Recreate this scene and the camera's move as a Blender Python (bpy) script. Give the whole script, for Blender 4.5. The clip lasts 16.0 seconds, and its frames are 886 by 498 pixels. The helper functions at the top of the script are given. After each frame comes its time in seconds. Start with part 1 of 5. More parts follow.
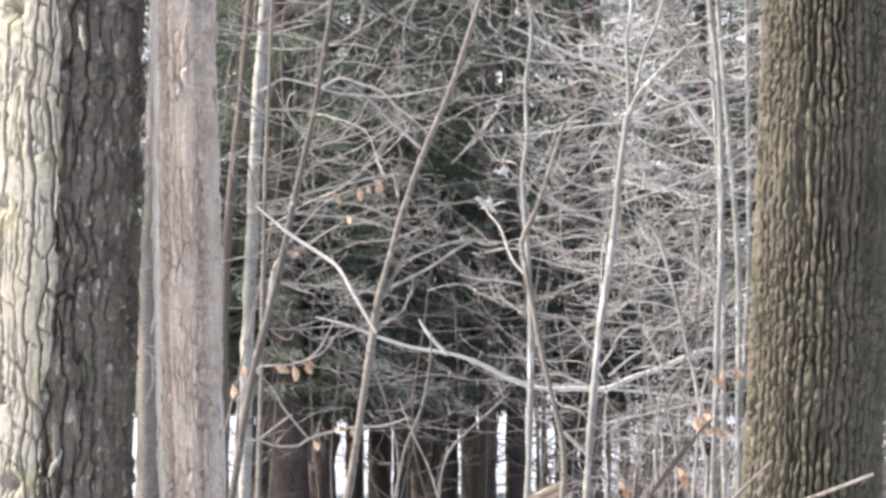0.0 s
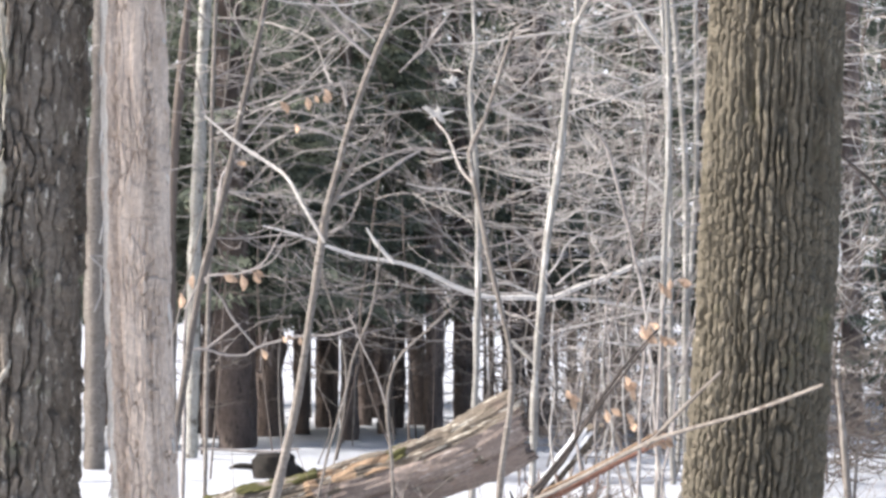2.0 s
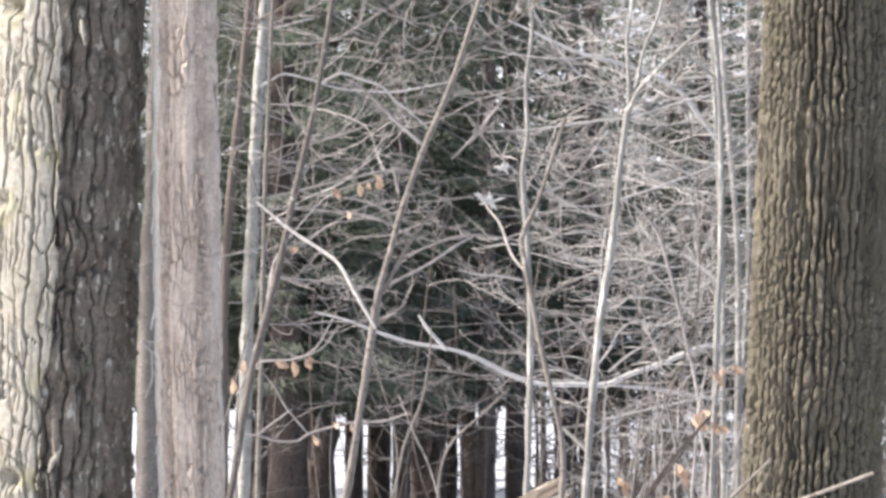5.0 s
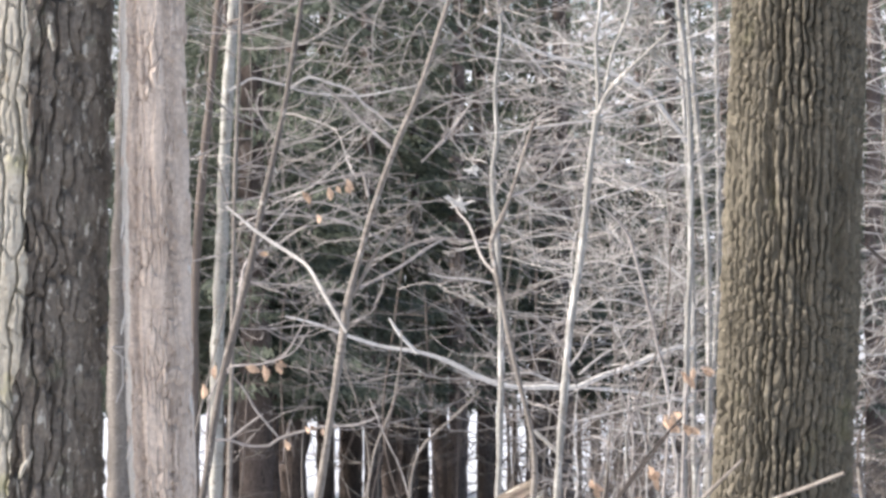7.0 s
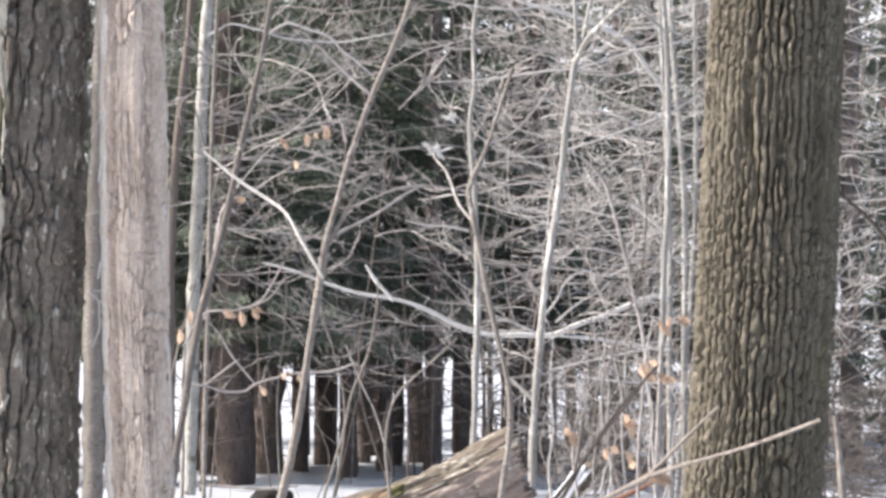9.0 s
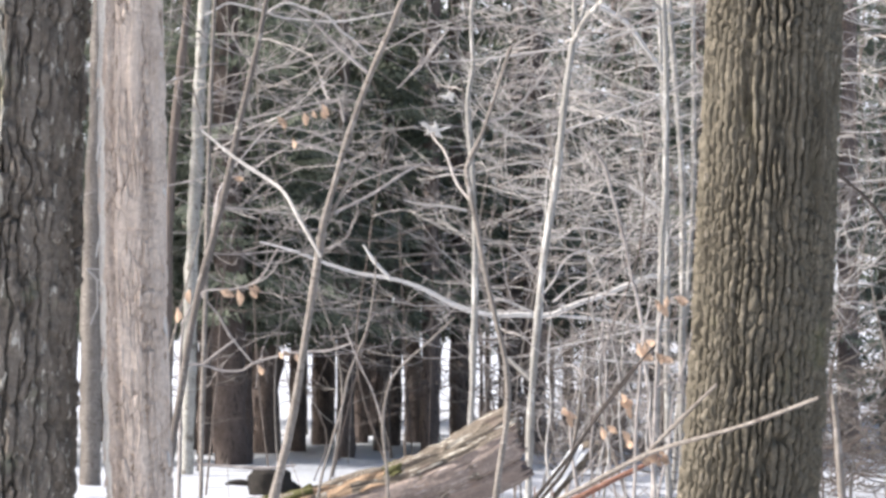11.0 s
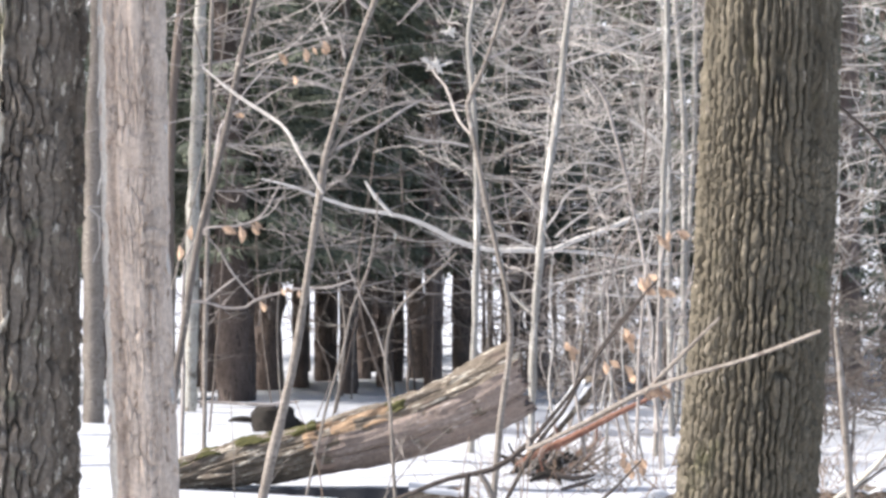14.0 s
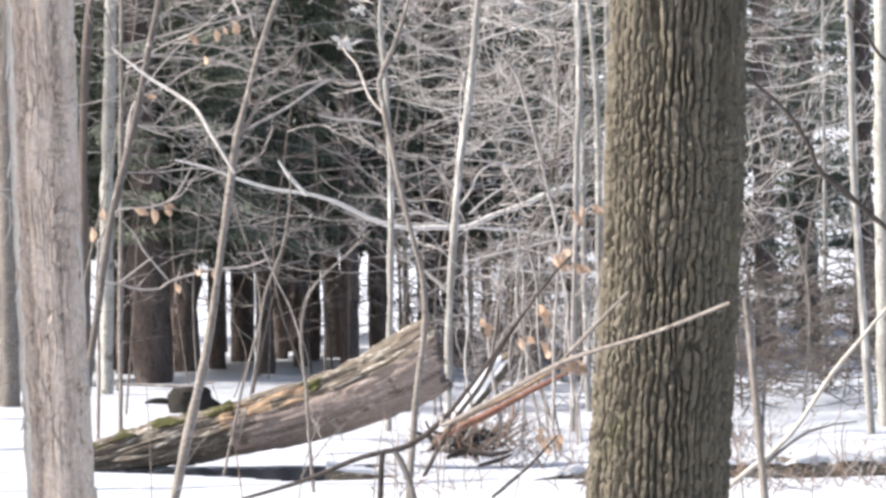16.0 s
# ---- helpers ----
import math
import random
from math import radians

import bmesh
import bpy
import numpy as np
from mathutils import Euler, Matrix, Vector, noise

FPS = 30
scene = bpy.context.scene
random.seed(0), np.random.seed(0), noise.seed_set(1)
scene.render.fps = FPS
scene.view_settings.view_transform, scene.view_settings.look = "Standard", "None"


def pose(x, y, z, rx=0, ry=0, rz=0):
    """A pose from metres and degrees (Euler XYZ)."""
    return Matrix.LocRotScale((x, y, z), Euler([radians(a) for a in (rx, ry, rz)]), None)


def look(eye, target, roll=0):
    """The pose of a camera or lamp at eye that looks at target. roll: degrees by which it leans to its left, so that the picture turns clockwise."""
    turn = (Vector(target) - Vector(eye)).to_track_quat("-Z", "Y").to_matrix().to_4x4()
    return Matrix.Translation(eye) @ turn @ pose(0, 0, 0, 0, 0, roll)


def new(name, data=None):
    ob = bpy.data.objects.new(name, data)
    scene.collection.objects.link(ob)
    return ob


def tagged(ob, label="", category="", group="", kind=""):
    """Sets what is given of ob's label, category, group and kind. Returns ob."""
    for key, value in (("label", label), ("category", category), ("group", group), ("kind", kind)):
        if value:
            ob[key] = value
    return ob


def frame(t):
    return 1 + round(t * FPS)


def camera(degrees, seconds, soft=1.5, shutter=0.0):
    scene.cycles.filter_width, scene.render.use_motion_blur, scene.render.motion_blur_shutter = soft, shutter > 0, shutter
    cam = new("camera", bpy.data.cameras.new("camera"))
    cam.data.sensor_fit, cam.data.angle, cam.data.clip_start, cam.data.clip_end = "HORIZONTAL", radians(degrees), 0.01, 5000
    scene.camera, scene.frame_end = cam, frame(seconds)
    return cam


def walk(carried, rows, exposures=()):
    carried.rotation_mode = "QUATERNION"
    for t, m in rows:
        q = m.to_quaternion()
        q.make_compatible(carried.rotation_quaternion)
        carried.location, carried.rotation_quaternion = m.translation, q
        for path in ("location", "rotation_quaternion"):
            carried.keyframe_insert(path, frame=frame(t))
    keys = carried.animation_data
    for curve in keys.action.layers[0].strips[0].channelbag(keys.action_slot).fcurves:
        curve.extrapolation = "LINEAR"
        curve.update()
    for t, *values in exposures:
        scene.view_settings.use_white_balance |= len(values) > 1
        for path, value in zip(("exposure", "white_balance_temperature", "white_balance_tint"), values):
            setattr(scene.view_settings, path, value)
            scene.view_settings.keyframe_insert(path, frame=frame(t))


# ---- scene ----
import itertools

cam = camera(15.0, 16.0, soft=3.1)
ROWS = [
    (0.0, 0.0000, 1.6000, -0.000, 3.030, -0.000),
    (0.5, -0.0007, 1.6033, -0.426, 2.550, -0.006),
    (1.0, -0.0101, 1.6000, -1.067, 2.620, 0.221),
    (1.5, -0.0267, 1.6044, -1.218, 2.490, 0.449),
    (2.0, -0.0090, 1.6076, -0.906, 1.467, -0.003),
    (2.5, -0.0031, 1.6005, -0.550, 2.200, 0.016),
    (3.0, 0.0003, 1.6040, -0.396, 2.511, 0.188),
    (3.5, -0.0011, 1.6068, -0.312, 2.917, 0.330),
    (3.7, -0.0008, 1.6199, -0.367, 2.971, 0.046),
    (5.8, -0.0005, 1.6009, 0.044, 2.844, -0.147),
    (6.0, -0.0026, 1.6038, 0.018, 2.790, -0.170),
    (6.5, -0.0024, 1.6065, 0.290, 2.922, -0.046),
    (7.0, 0.0013, 1.6055, -0.496, 3.000, 0.223),
    (7.5, -0.0007, 1.6001, -0.638, 2.733, 0.116),
    (8.0, -0.0029, 1.6024, -0.534, 2.278, -0.042),
    (8.5, -0.0043, 1.5987, -0.731, 2.016, -0.152),
    (10.8, -0.0027, 1.5931, -1.283, 2.854, 0.043),
    (11.0, -0.0061, 1.5887, -0.963, 1.786, -0.248),
    (11.5, -0.0074, 1.5931, -0.443, 1.414, -0.321),
    (12.0, -0.0118, 1.5923, -0.401, 1.399, -0.380),
    (12.5, -0.0122, 1.5903, -0.197, 1.259, -0.403),
    (13.0, -0.0096, 1.5888, -0.058, 1.133, -0.121),
    (13.5, -0.0060, 1.5859, -0.784, 1.027, 0.270),
    (14.0, -0.0075, 1.5874, -0.926, 0.693, 0.100),
    (14.5, -0.0076, 1.5869, -0.407, 0.822, 0.406),
    (15.0, -0.0030, 1.5846, -0.630, 0.788, 0.328),
    (15.5, 0.0015, 1.5854, -1.414, 0.616, 0.623),
    (16.0, 0.0136, 1.5830, -2.337, 0.312, 0.933),
]
walk(cam, [(t, pose(x, 0.0, z, 90 + pitch, roll, yaw)) for t, x, z, yaw, pitch, roll in ROWS], exposures=[(0.0, 0.74, 6640, 11), (16.0, 0.74, 6640, 11)])

# ---- daylight: winter sun from the left, square to the view ----
SUN_ELEVATION, SUN_AZIMUTH = 38.0, -92.0  # azimuth: degrees from straight ahead, minus to the left
world = bpy.data.worlds.new("winter_sky")
scene.world = world
world.use_nodes = True
sky = world.node_tree.nodes.new("ShaderNodeTexSky")
sky.sky_type, sky.sun_disc = "NISHITA", False
sky.sun_elevation, sky.sun_rotation = radians(SUN_ELEVATION), radians(SUN_AZIMUTH)
sky.air_density, sky.dust_density, sky.ozone_density = 1.0, 3.0, 0.8
background = world.node_tree.nodes["Background"]
background.inputs["Strength"].default_value = 0.15
world.node_tree.links.new(sky.outputs[0], background.inputs["Color"])
sun = new("sun", bpy.data.lights.new("sun", "SUN"))
sun.data.energy, sun.data.angle, sun.data.color = 5.0, radians(0.6), (1.0, 0.98, 0.95)
a, e = radians(SUN_AZIMUTH), radians(SUN_ELEVATION)
sun.matrix_world = look((math.sin(a) * math.cos(e) * 90, math.cos(a) * math.cos(e) * 90, math.sin(e) * 90), (0, 0, 0))


# ---- materials ----
def material(name, dark, light, scale=(8, 8, 8), fine=60.0, rough=0.9, bump=0.4, patch=None, patch_scale=2.0, patch_at=0.55, vary=0.0, through_light=0.0, streak=None, tilt=0.0, single=0.0):
    """Two-colour grain at two scales, with relief, and a third colour in patches."""
    m = bpy.data.materials.new(name)
    m.use_nodes = True
    nodes, links = m.node_tree.nodes, m.node_tree.links
    bsdf = nodes["Principled BSDF"]
    bsdf.inputs["Roughness"].default_value = rough
    bsdf.inputs["Specular IOR Level"].default_value = 0.25
    where = nodes.new("ShaderNodeTexCoord")
    turned = nodes.new("ShaderNodeMapping")
    turned.inputs["Rotation"].default_value = (0.0, radians(tilt), 0.0)
    links.new(where.outputs["Object"], turned.inputs["Vector"])
    stretch = nodes.new("ShaderNodeMapping")
    stretch.inputs["Scale"].default_value = scale
    links.new(turned.outputs["Vector"], stretch.inputs["Vector"])

    def grain(size, detail, vector):
        n = nodes.new("ShaderNodeTexNoise")
        n.inputs["Scale"].default_value, n.inputs["Detail"].default_value, n.inputs["Roughness"].default_value = size, detail, 0.65
        links.new(vector, n.inputs["Vector"])
        return n.outputs["Fac"]

    def span(value, low, high):
        r = nodes.new("ShaderNodeMapRange")
        r.inputs["From Min"].default_value, r.inputs["From Max"].default_value = low, high
        links.new(value, r.inputs["Value"])
        return r.outputs["Result"]

    def blend(factor, one, two):
        mix = nodes.new("ShaderNodeMix")
        mix.data_type = "RGBA"
        for socket, value in ((mix.inputs[0], factor), (mix.inputs[6], one), (mix.inputs[7], two)):
            if isinstance(value, tuple):
                socket.default_value = (*value, 1.0)
            else:
                links.new(value, socket)
        return mix.outputs[2]

    coarse = grain(1.0, 4.0, stretch.outputs["Vector"])
    small = grain(fine, 5.0, where.outputs["Object"])
    colour = blend(span(coarse, 0.3, 0.7), dark, light)
    deep = tuple(0.7 * v for v in dark)
    colour = blend(span(small, 0.75, 0.25), colour, deep)
    if patch:
        colour = blend(span(grain(patch_scale, 6.0, where.outputs["Object"]), patch_at, patch_at + 0.12), colour, patch)
    if streak:
        lines = nodes.new("ShaderNodeMapping")
        lines.inputs["Scale"].default_value = streak[1]
        links.new(turned.outputs["Vector"], lines.inputs["Vector"])
        colour = blend(span(grain(1.0, 3.0, lines.outputs["Vector"]), streak[2], streak[2] + 0.07), colour, streak[0])
    if vary:
        info = nodes.new("ShaderNodeObjectInfo")
        hsv = nodes.new("ShaderNodeHueSaturation")
        links.new(span(info.outputs["Random"], 0.0, 1.0), hsv.inputs["Value"])
        ramp = hsv.inputs["Value"].links[0].from_node
        ramp.inputs["To Min"].default_value, ramp.inputs["To Max"].default_value = 1.0 - vary, 1.0 + vary
        links.new(colour, hsv.inputs["Color"])
        colour = hsv.outputs["Color"]
    if single:
        each = nodes.new("ShaderNodeNewGeometry")
        shade = nodes.new("ShaderNodeHueSaturation")
        links.new(span(each.outputs["Random Per Island"], 0.0, 1.0), shade.inputs["Value"])
        ramp = shade.inputs["Value"].links[0].from_node
        ramp.inputs["To Min"].default_value, ramp.inputs["To Max"].default_value = 1.0 - single, 1.0 + 0.25 * single
        links.new(colour, shade.inputs["Color"])
        colour = shade.outputs["Color"]
    links.new(colour, bsdf.inputs["Base Color"])
    relief = nodes.new("ShaderNodeBump")
    relief.inputs["Strength"].default_value, relief.inputs["Distance"].default_value = bump, 0.01
    links.new(small, relief.inputs["Height"])
    links.new(relief.outputs["Normal"], bsdf.inputs["Normal"])
    if through_light:
        thin = nodes.new("ShaderNodeBsdfTranslucent")
        links.new(colour, thin.inputs["Color"])
        add = nodes.new("ShaderNodeMixShader")
        add.inputs[0].default_value = through_light
        links.new(bsdf.outputs[0], add.inputs[1])
        links.new(thin.outputs[0], add.inputs[2])
        links.new(add.outputs[0], nodes["Material Output"].inputs["Surface"])
    return m


OAK = material("oak_bark", (0.118, 0.102, 0.076), (0.258, 0.228, 0.177), (16, 16, 4), 90, bump=0.5, patch=(0.13, 0.122, 0.075), patch_scale=3.0, patch_at=0.60, streak=((0.33, 0.288, 0.232), (50, 50, 14), 0.63))
# paler stand-in for the shaggy bark where the sun strikes it
SUNLIT_BARK = material("sunlit_cream_bark", (0.38, 0.345, 0.285), (0.55, 0.52, 0.465), (7, 7, 2.5), 45, bump=0.5, patch=(0.36, 0.335, 0.225), patch_scale=4.0, patch_at=0.54, streak=((0.21, 0.175, 0.13), (34, 34, 8), 0.60))
HICKORY = material("shaggy_bark", (0.15, 0.125, 0.103), (0.325, 0.285, 0.243), (14, 14, 4), 45, bump=0.6, patch=(0.225, 0.22, 0.165), patch_scale=5.0, patch_at=0.60, streak=((0.46, 0.425, 0.37), (24, 24, 9), 0.59))
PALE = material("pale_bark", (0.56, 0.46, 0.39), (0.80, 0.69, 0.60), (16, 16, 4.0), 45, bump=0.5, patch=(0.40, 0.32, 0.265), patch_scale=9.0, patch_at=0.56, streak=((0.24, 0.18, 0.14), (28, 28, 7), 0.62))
GREY = material("grey_smooth_bark", (0.29, 0.275, 0.25), (0.47, 0.45, 0.425), (6, 6, 3), 40, patch=(0.21, 0.195, 0.178), patch_scale=6.0, patch_at=0.57, streak=((0.54, 0.52, 0.49), (12, 12, 2.5), 0.58))
BEECH = material("grey_beech_bark", (0.36, 0.345, 0.31), (0.56, 0.54, 0.49), (5, 5, 1.5), 30, patch=(0.50, 0.485, 0.455), patch_scale=4.0, patch_at=0.57, streak=((0.16, 0.148, 0.128), (10, 10, 5), 0.60))
SAPLING = material("sapling_bark", (0.20, 0.174, 0.152), (0.37, 0.335, 0.303), (9, 9, 5), 40, patch=(0.44, 0.405, 0.37), patch_scale=9.0, patch_at=0.6, streak=((0.12, 0.10, 0.088), (14, 14, 30), 0.6))
BRUSH = material("brush_bark", (0.36, 0.322, 0.297), (0.74, 0.69, 0.66), (0.9, 0.9, 0.9), 10, single=0.45)
BROWN = material("brown_bark", (0.13, 0.105, 0.09), (0.24, 0.20, 0.18), (9, 9, 3), 50)
TWIG = material("twig_bark", (0.34, 0.30, 0.28), (0.64, 0.59, 0.56), (1.5, 1.5, 1.5), 12, single=0.4)
LIMB = material("pale_limb_bark", (0.50, 0.465, 0.435), (0.74, 0.71, 0.68), (7, 7, 7), 30, single=0.3)
# whitened for the pale trunk's sunlit rim; also on splinters and loose strips
RIM = material("sunlit_rim", (0.60, 0.575, 0.54), (0.80, 0.78, 0.75), (20, 20, 5), 60, streak=((0.40, 0.34, 0.29), (40, 40, 10), 0.60))
ARCH = material("whitish_limb_bark", (0.62, 0.59, 0.555), (0.82, 0.79, 0.76), (7, 7, 7), 30)
WHITEWOOD = material("bare_wood", (0.50, 0.46, 0.40), (0.70, 0.66, 0.60), (8, 8, 8), 40)
REDWOOD = material("split_wood", (0.22, 0.105, 0.075), (0.42, 0.245, 0.185), (10, 10, 10), 50)
LOGBARK = material("log_bark", (0.12, 0.096, 0.076), (0.33, 0.285, 0.23), (3.5, 18, 18), 40, patch=(0.17, 0.13, 0.11), patch_scale=2.5, patch_at=0.56, streak=((0.56, 0.52, 0.45), (5, 34, 34), 0.585), bump=0.7, tilt=22.0)
GREYWOOD = material("weathered_wood", (0.26, 0.205, 0.178), (0.43, 0.355, 0.315), (2.5, 14, 14), 30, patch=(0.28, 0.21, 0.175), patch_scale=5.0, patch_at=0.54, streak=((0.50, 0.43, 0.385), (4.0, 24, 24), 0.60), bump=0.6, tilt=22.0)
ENDWOOD = material("broken_wood", (0.24, 0.17, 0.14), (0.42, 0.32, 0.27), (12, 12, 12), 40)
LOGWOOD = material("log_wood", (0.30, 0.20, 0.13), (0.50, 0.36, 0.24), (3, 16, 16), 60)
MOSS = material("moss", (0.075, 0.075, 0.03), (0.155, 0.145, 0.058), (30, 30, 30), 120)
PINEBARK = material("conifer_bark", (0.120, 0.093, 0.083), (0.265, 0.21, 0.187), (6, 6, 1.5), 30, vary=0.35, streak=((0.05, 0.042, 0.038), (30, 30, 5), 0.57))
NEEDLES = material("hemlock_needles", (0.130, 0.152, 0.118), (0.31, 0.33, 0.25), (0.7, 0.7, 0.7), 14, bump=0.0, through_light=0.3)
LEAF = material("dry_beech_leaf", (0.48, 0.325, 0.225), (0.70, 0.52, 0.39), (20, 20, 20), 80, vary=0.3, through_light=0.35)
DRYLEAF = material("dead_brush", (0.20, 0.145, 0.11), (0.38, 0.285, 0.215), (10, 10, 10), 50)
SNOW = material("snow", (0.52, 0.54, 0.585), (0.63, 0.64, 0.665), (1.2, 1.2, 1.2), 14, rough=0.8, bump=0.5, patch=(0.575, 0.59, 0.62), patch_scale=5.0, patch_at=0.5)
GREYBROWN = material("greybrown_bark", (0.13, 0.112, 0.10), (0.235, 0.208, 0.19), (9, 9, 4), 40, streak=((0.33, 0.30, 0.27), (16, 16, 8), 0.6))
DARKWOOD = material("dark_branch_bark", (0.055, 0.046, 0.041), (0.125, 0.103, 0.092), (9, 9, 9), 40)
CHAR = material("rotten_wood", (0.02, 0.018, 0.016), (0.05, 0.042, 0.036), (9, 9, 9), 50)


# ---- geometry tools ----
class Buffer:
    """Vertices and faces gathered for one mesh."""

    def __init__(self):
        self.v, self.f, self.n = [], [], 0

    def add(self, verts, faces):
        self.v.append(np.asarray(verts, float))
        self.f.append(np.asarray(faces, int) + self.n)
        self.n += len(verts)

    def mesh(self, name, mat, smooth=True):
        me = bpy.data.meshes.new(name)
        v = np.concatenate(self.v)
        faces = [q for block in self.f for q in block.tolist()]
        me.from_pydata(v.tolist(), [], faces)
        me.materials.append(mat)
        if smooth:
            me.polygons.foreach_set("use_smooth", np.ones(len(me.polygons), bool))
        me.update()
        return me


def part(name, buf, mat, parent=None, label="", smooth=True):
    """One buffer as one mesh object, under a thing or a part."""
    ob = new(name, buf.mesh(name, mat, smooth))
    if parent:
        ob.parent = parent
    return tagged(ob, label)


def thing(name, label, category, group="", kind=""):
    return tagged(new(name), label, category, group, kind)


def smooth_path(points, step):
    """A Catmull-Rom curve through (x, y, z, r) rows, sampled about every step metres."""
    p = np.array(points, float)
    p = np.vstack([2 * p[0] - p[1], p, 2 * p[-1] - p[-2]])
    p[0, 3], p[-1, 3] = p[1, 3], p[-2, 3]
    out = []
    for a, b, c, d in zip(p, p[1:], p[2:], p[3:]):
        k = max(2, int(np.linalg.norm((c - b)[:3]) / step))
        for t in np.arange(k) / k:
            out.append(0.5 * (2 * b + (c - a) * t + (2 * a - 5 * b + 4 * c - d) * t * t + (3 * b - a - 3 * c + d) * t ** 3))
    out.append(p[-2])
    out = np.array(out)
    out[:, 3] = np.maximum(out[:, 3], 0.0012)
    return out


def sweep(buf, path, sides, jitter=0.0, rng=None):
    """A closed tube along sampled rows of (x, y, z, r)."""
    c, r = path[:, :3], path[:, 3]
    n = len(path)
    t = np.gradient(c, axis=0)
    t /= np.linalg.norm(t, axis=1)[:, None] + 1e-9
    mean = abs(t.mean(axis=0))
    ref = np.eye(3)[int(np.argmin(mean))]
    u = np.cross(t, ref)
    u /= np.linalg.norm(u, axis=1)[:, None] + 1e-9
    w = np.cross(t, u)
    ang = np.arange(sides) * 2 * np.pi / sides
    rr = np.repeat(r[:, None], sides, 1)
    if jitter:
        rr = rr * (1 + jitter * rng.normal(size=rr.shape))
    v = c[:, None] + rr[..., None] * (np.cos(ang)[None, :, None] * u[:, None] + np.sin(ang)[None, :, None] * w[:, None])
    i, j = np.meshgrid(np.arange(n - 1), np.arange(sides), indexing="ij")
    k = (j + 1) % sides
    f = np.stack([i * sides + j, i * sides + k, (i + 1) * sides + k, (i + 1) * sides + j], -1).reshape(-1, 4)
    buf.add(v.reshape(-1, 3), f)
    if sides == 4:
        buf.f.append(np.array([[3, 2, 1, 0], [4 * n - 4, 4 * n - 3, 4 * n - 2, 4 * n - 1]]) + buf.n - 4 * n)


def stem(points, sides=9, wobble=0.25, seed=0, step=0.06, rough=0.04):
    """A slightly crooked tapered stem through rows of (x, y, z, r)."""
    rng = np.random.default_rng(seed + 11)
    path = smooth_path(points, step)
    n = len(path)
    for axis in range(3):
        k = max(3, n // 6)
        bend = np.interp(np.linspace(0, k, n), np.arange(k + 1), rng.normal(size=k + 1))
        path[:, axis] += wobble * bend * path[:, 3] * (0.5 if axis == 1 else 1.0)
    path[:, 3] *= 1 + (0.08 if rough < 0.05 else 0.03) * np.interp(np.linspace(0, n / 3, n), np.arange(n // 3 + 2), rng.normal(size=n // 3 + 2))
    buf = Buffer()
    sweep(buf, path, sides, rough, rng)
    return buf


def perlin(x, y, z, seed=0):
    """Gradient noise on arrays, about -1 to 1."""
    xi, yi, zi = np.floor(x).astype(np.int64), np.floor(y).astype(np.int64), np.floor(z).astype(np.int64)
    xf, yf, zf = x - xi, y - yi, z - zi

    def slope(a, b, c, p, q, r):
        h = (a * 374761393 + b * 668265263 + c * 2147483647 + seed * 1274126177) & 0xFFFFFFFF
        h = ((h ^ (h >> 13)) * 1274126177) & 0xFFFFFFFF
        h = h ^ (h >> 16)
        g1, g2, g3 = ((h & 255) / 127.5 - 1), (((h >> 8) & 255) / 127.5 - 1), (((h >> 16) & 255) / 127.5 - 1)
        return g1 * p + g2 * q + g3 * r

    fade = lambda t: t * t * t * (t * (t * 6 - 15) + 10)
    u, v, w = fade(xf), fade(yf), fade(zf)
    total = 0
    for dx, dy, dz in itertools.product((0, 1), repeat=3):
        weight = (u if dx else 1 - u) * (v if dy else 1 - v) * (w if dz else 1 - w)
        total = total + weight * slope(xi + dx, yi + dy, zi + dz, xf - dx, yf - dy, zf - dz)
    return total


def barked_trunk(points, around, fine, relief, flare=0.0, bare=None):
    """A trunk whose bark is real relief: relief(x, y, z, r) gives metres outwards on points of the plain cylinder.
    bare: (relief, edge) for a sunlit side of another colour; edge(x, y, z, r) is above 0 there. Returns the bark and
    that side."""
    rows = smooth_path(points, fine)
    z = rows[:, 2]
    keep = (z > 0.5) & (z < 2.2 + 0.1 * points[0][1]) | (np.arange(len(rows)) % 12 == 0)
    path = rows[keep]
    n = len(path)
    front = int(around * 0.75)
    ang = np.concatenate([np.arange(front) / front * np.pi + np.pi, np.arange(around - front) / (around - front) * np.pi])
    r = path[:, 3:4] * np.ones(around)
    cx, sx = np.cos(ang)[None], np.sin(ang)[None]
    x, y, z = r * cx, r * sx, path[:, 2:3] * np.ones(around)
    h = relief(x, y, z, r)
    lit_side = np.zeros_like(h, bool)
    if bare:
        lit_side = bare[1](x, y, z, r) > 0
        h = np.where(lit_side, bare[0](x, y, z, r), h)
    low = np.maximum(0, 1 - z / 0.6)
    rr = r + h + flare * r * low ** 2
    v = np.stack([path[:, 0:1] + rr * cx, path[:, 1:2] + rr * sx, z], -1).reshape(-1, 3)
    i, j = np.meshgrid(np.arange(n - 1), np.arange(around), indexing="ij")
    k = (j + 1) % around
    faces = np.stack([i * around + j, i * around + k, (i + 1) * around + k, (i + 1) * around + j], -1).reshape(-1, 4)
    wood = lit_side.reshape(-1)[faces].all(axis=1)
    bark_buf, lit_buf = Buffer(), Buffer()
    bark_buf.add(v, faces[~wood])
    if bare:
        used, flat = np.unique(faces[wood], return_inverse=True)
        lit_buf.add(v[used], flat.reshape(-1, 4))
    return bark_buf, lit_buf


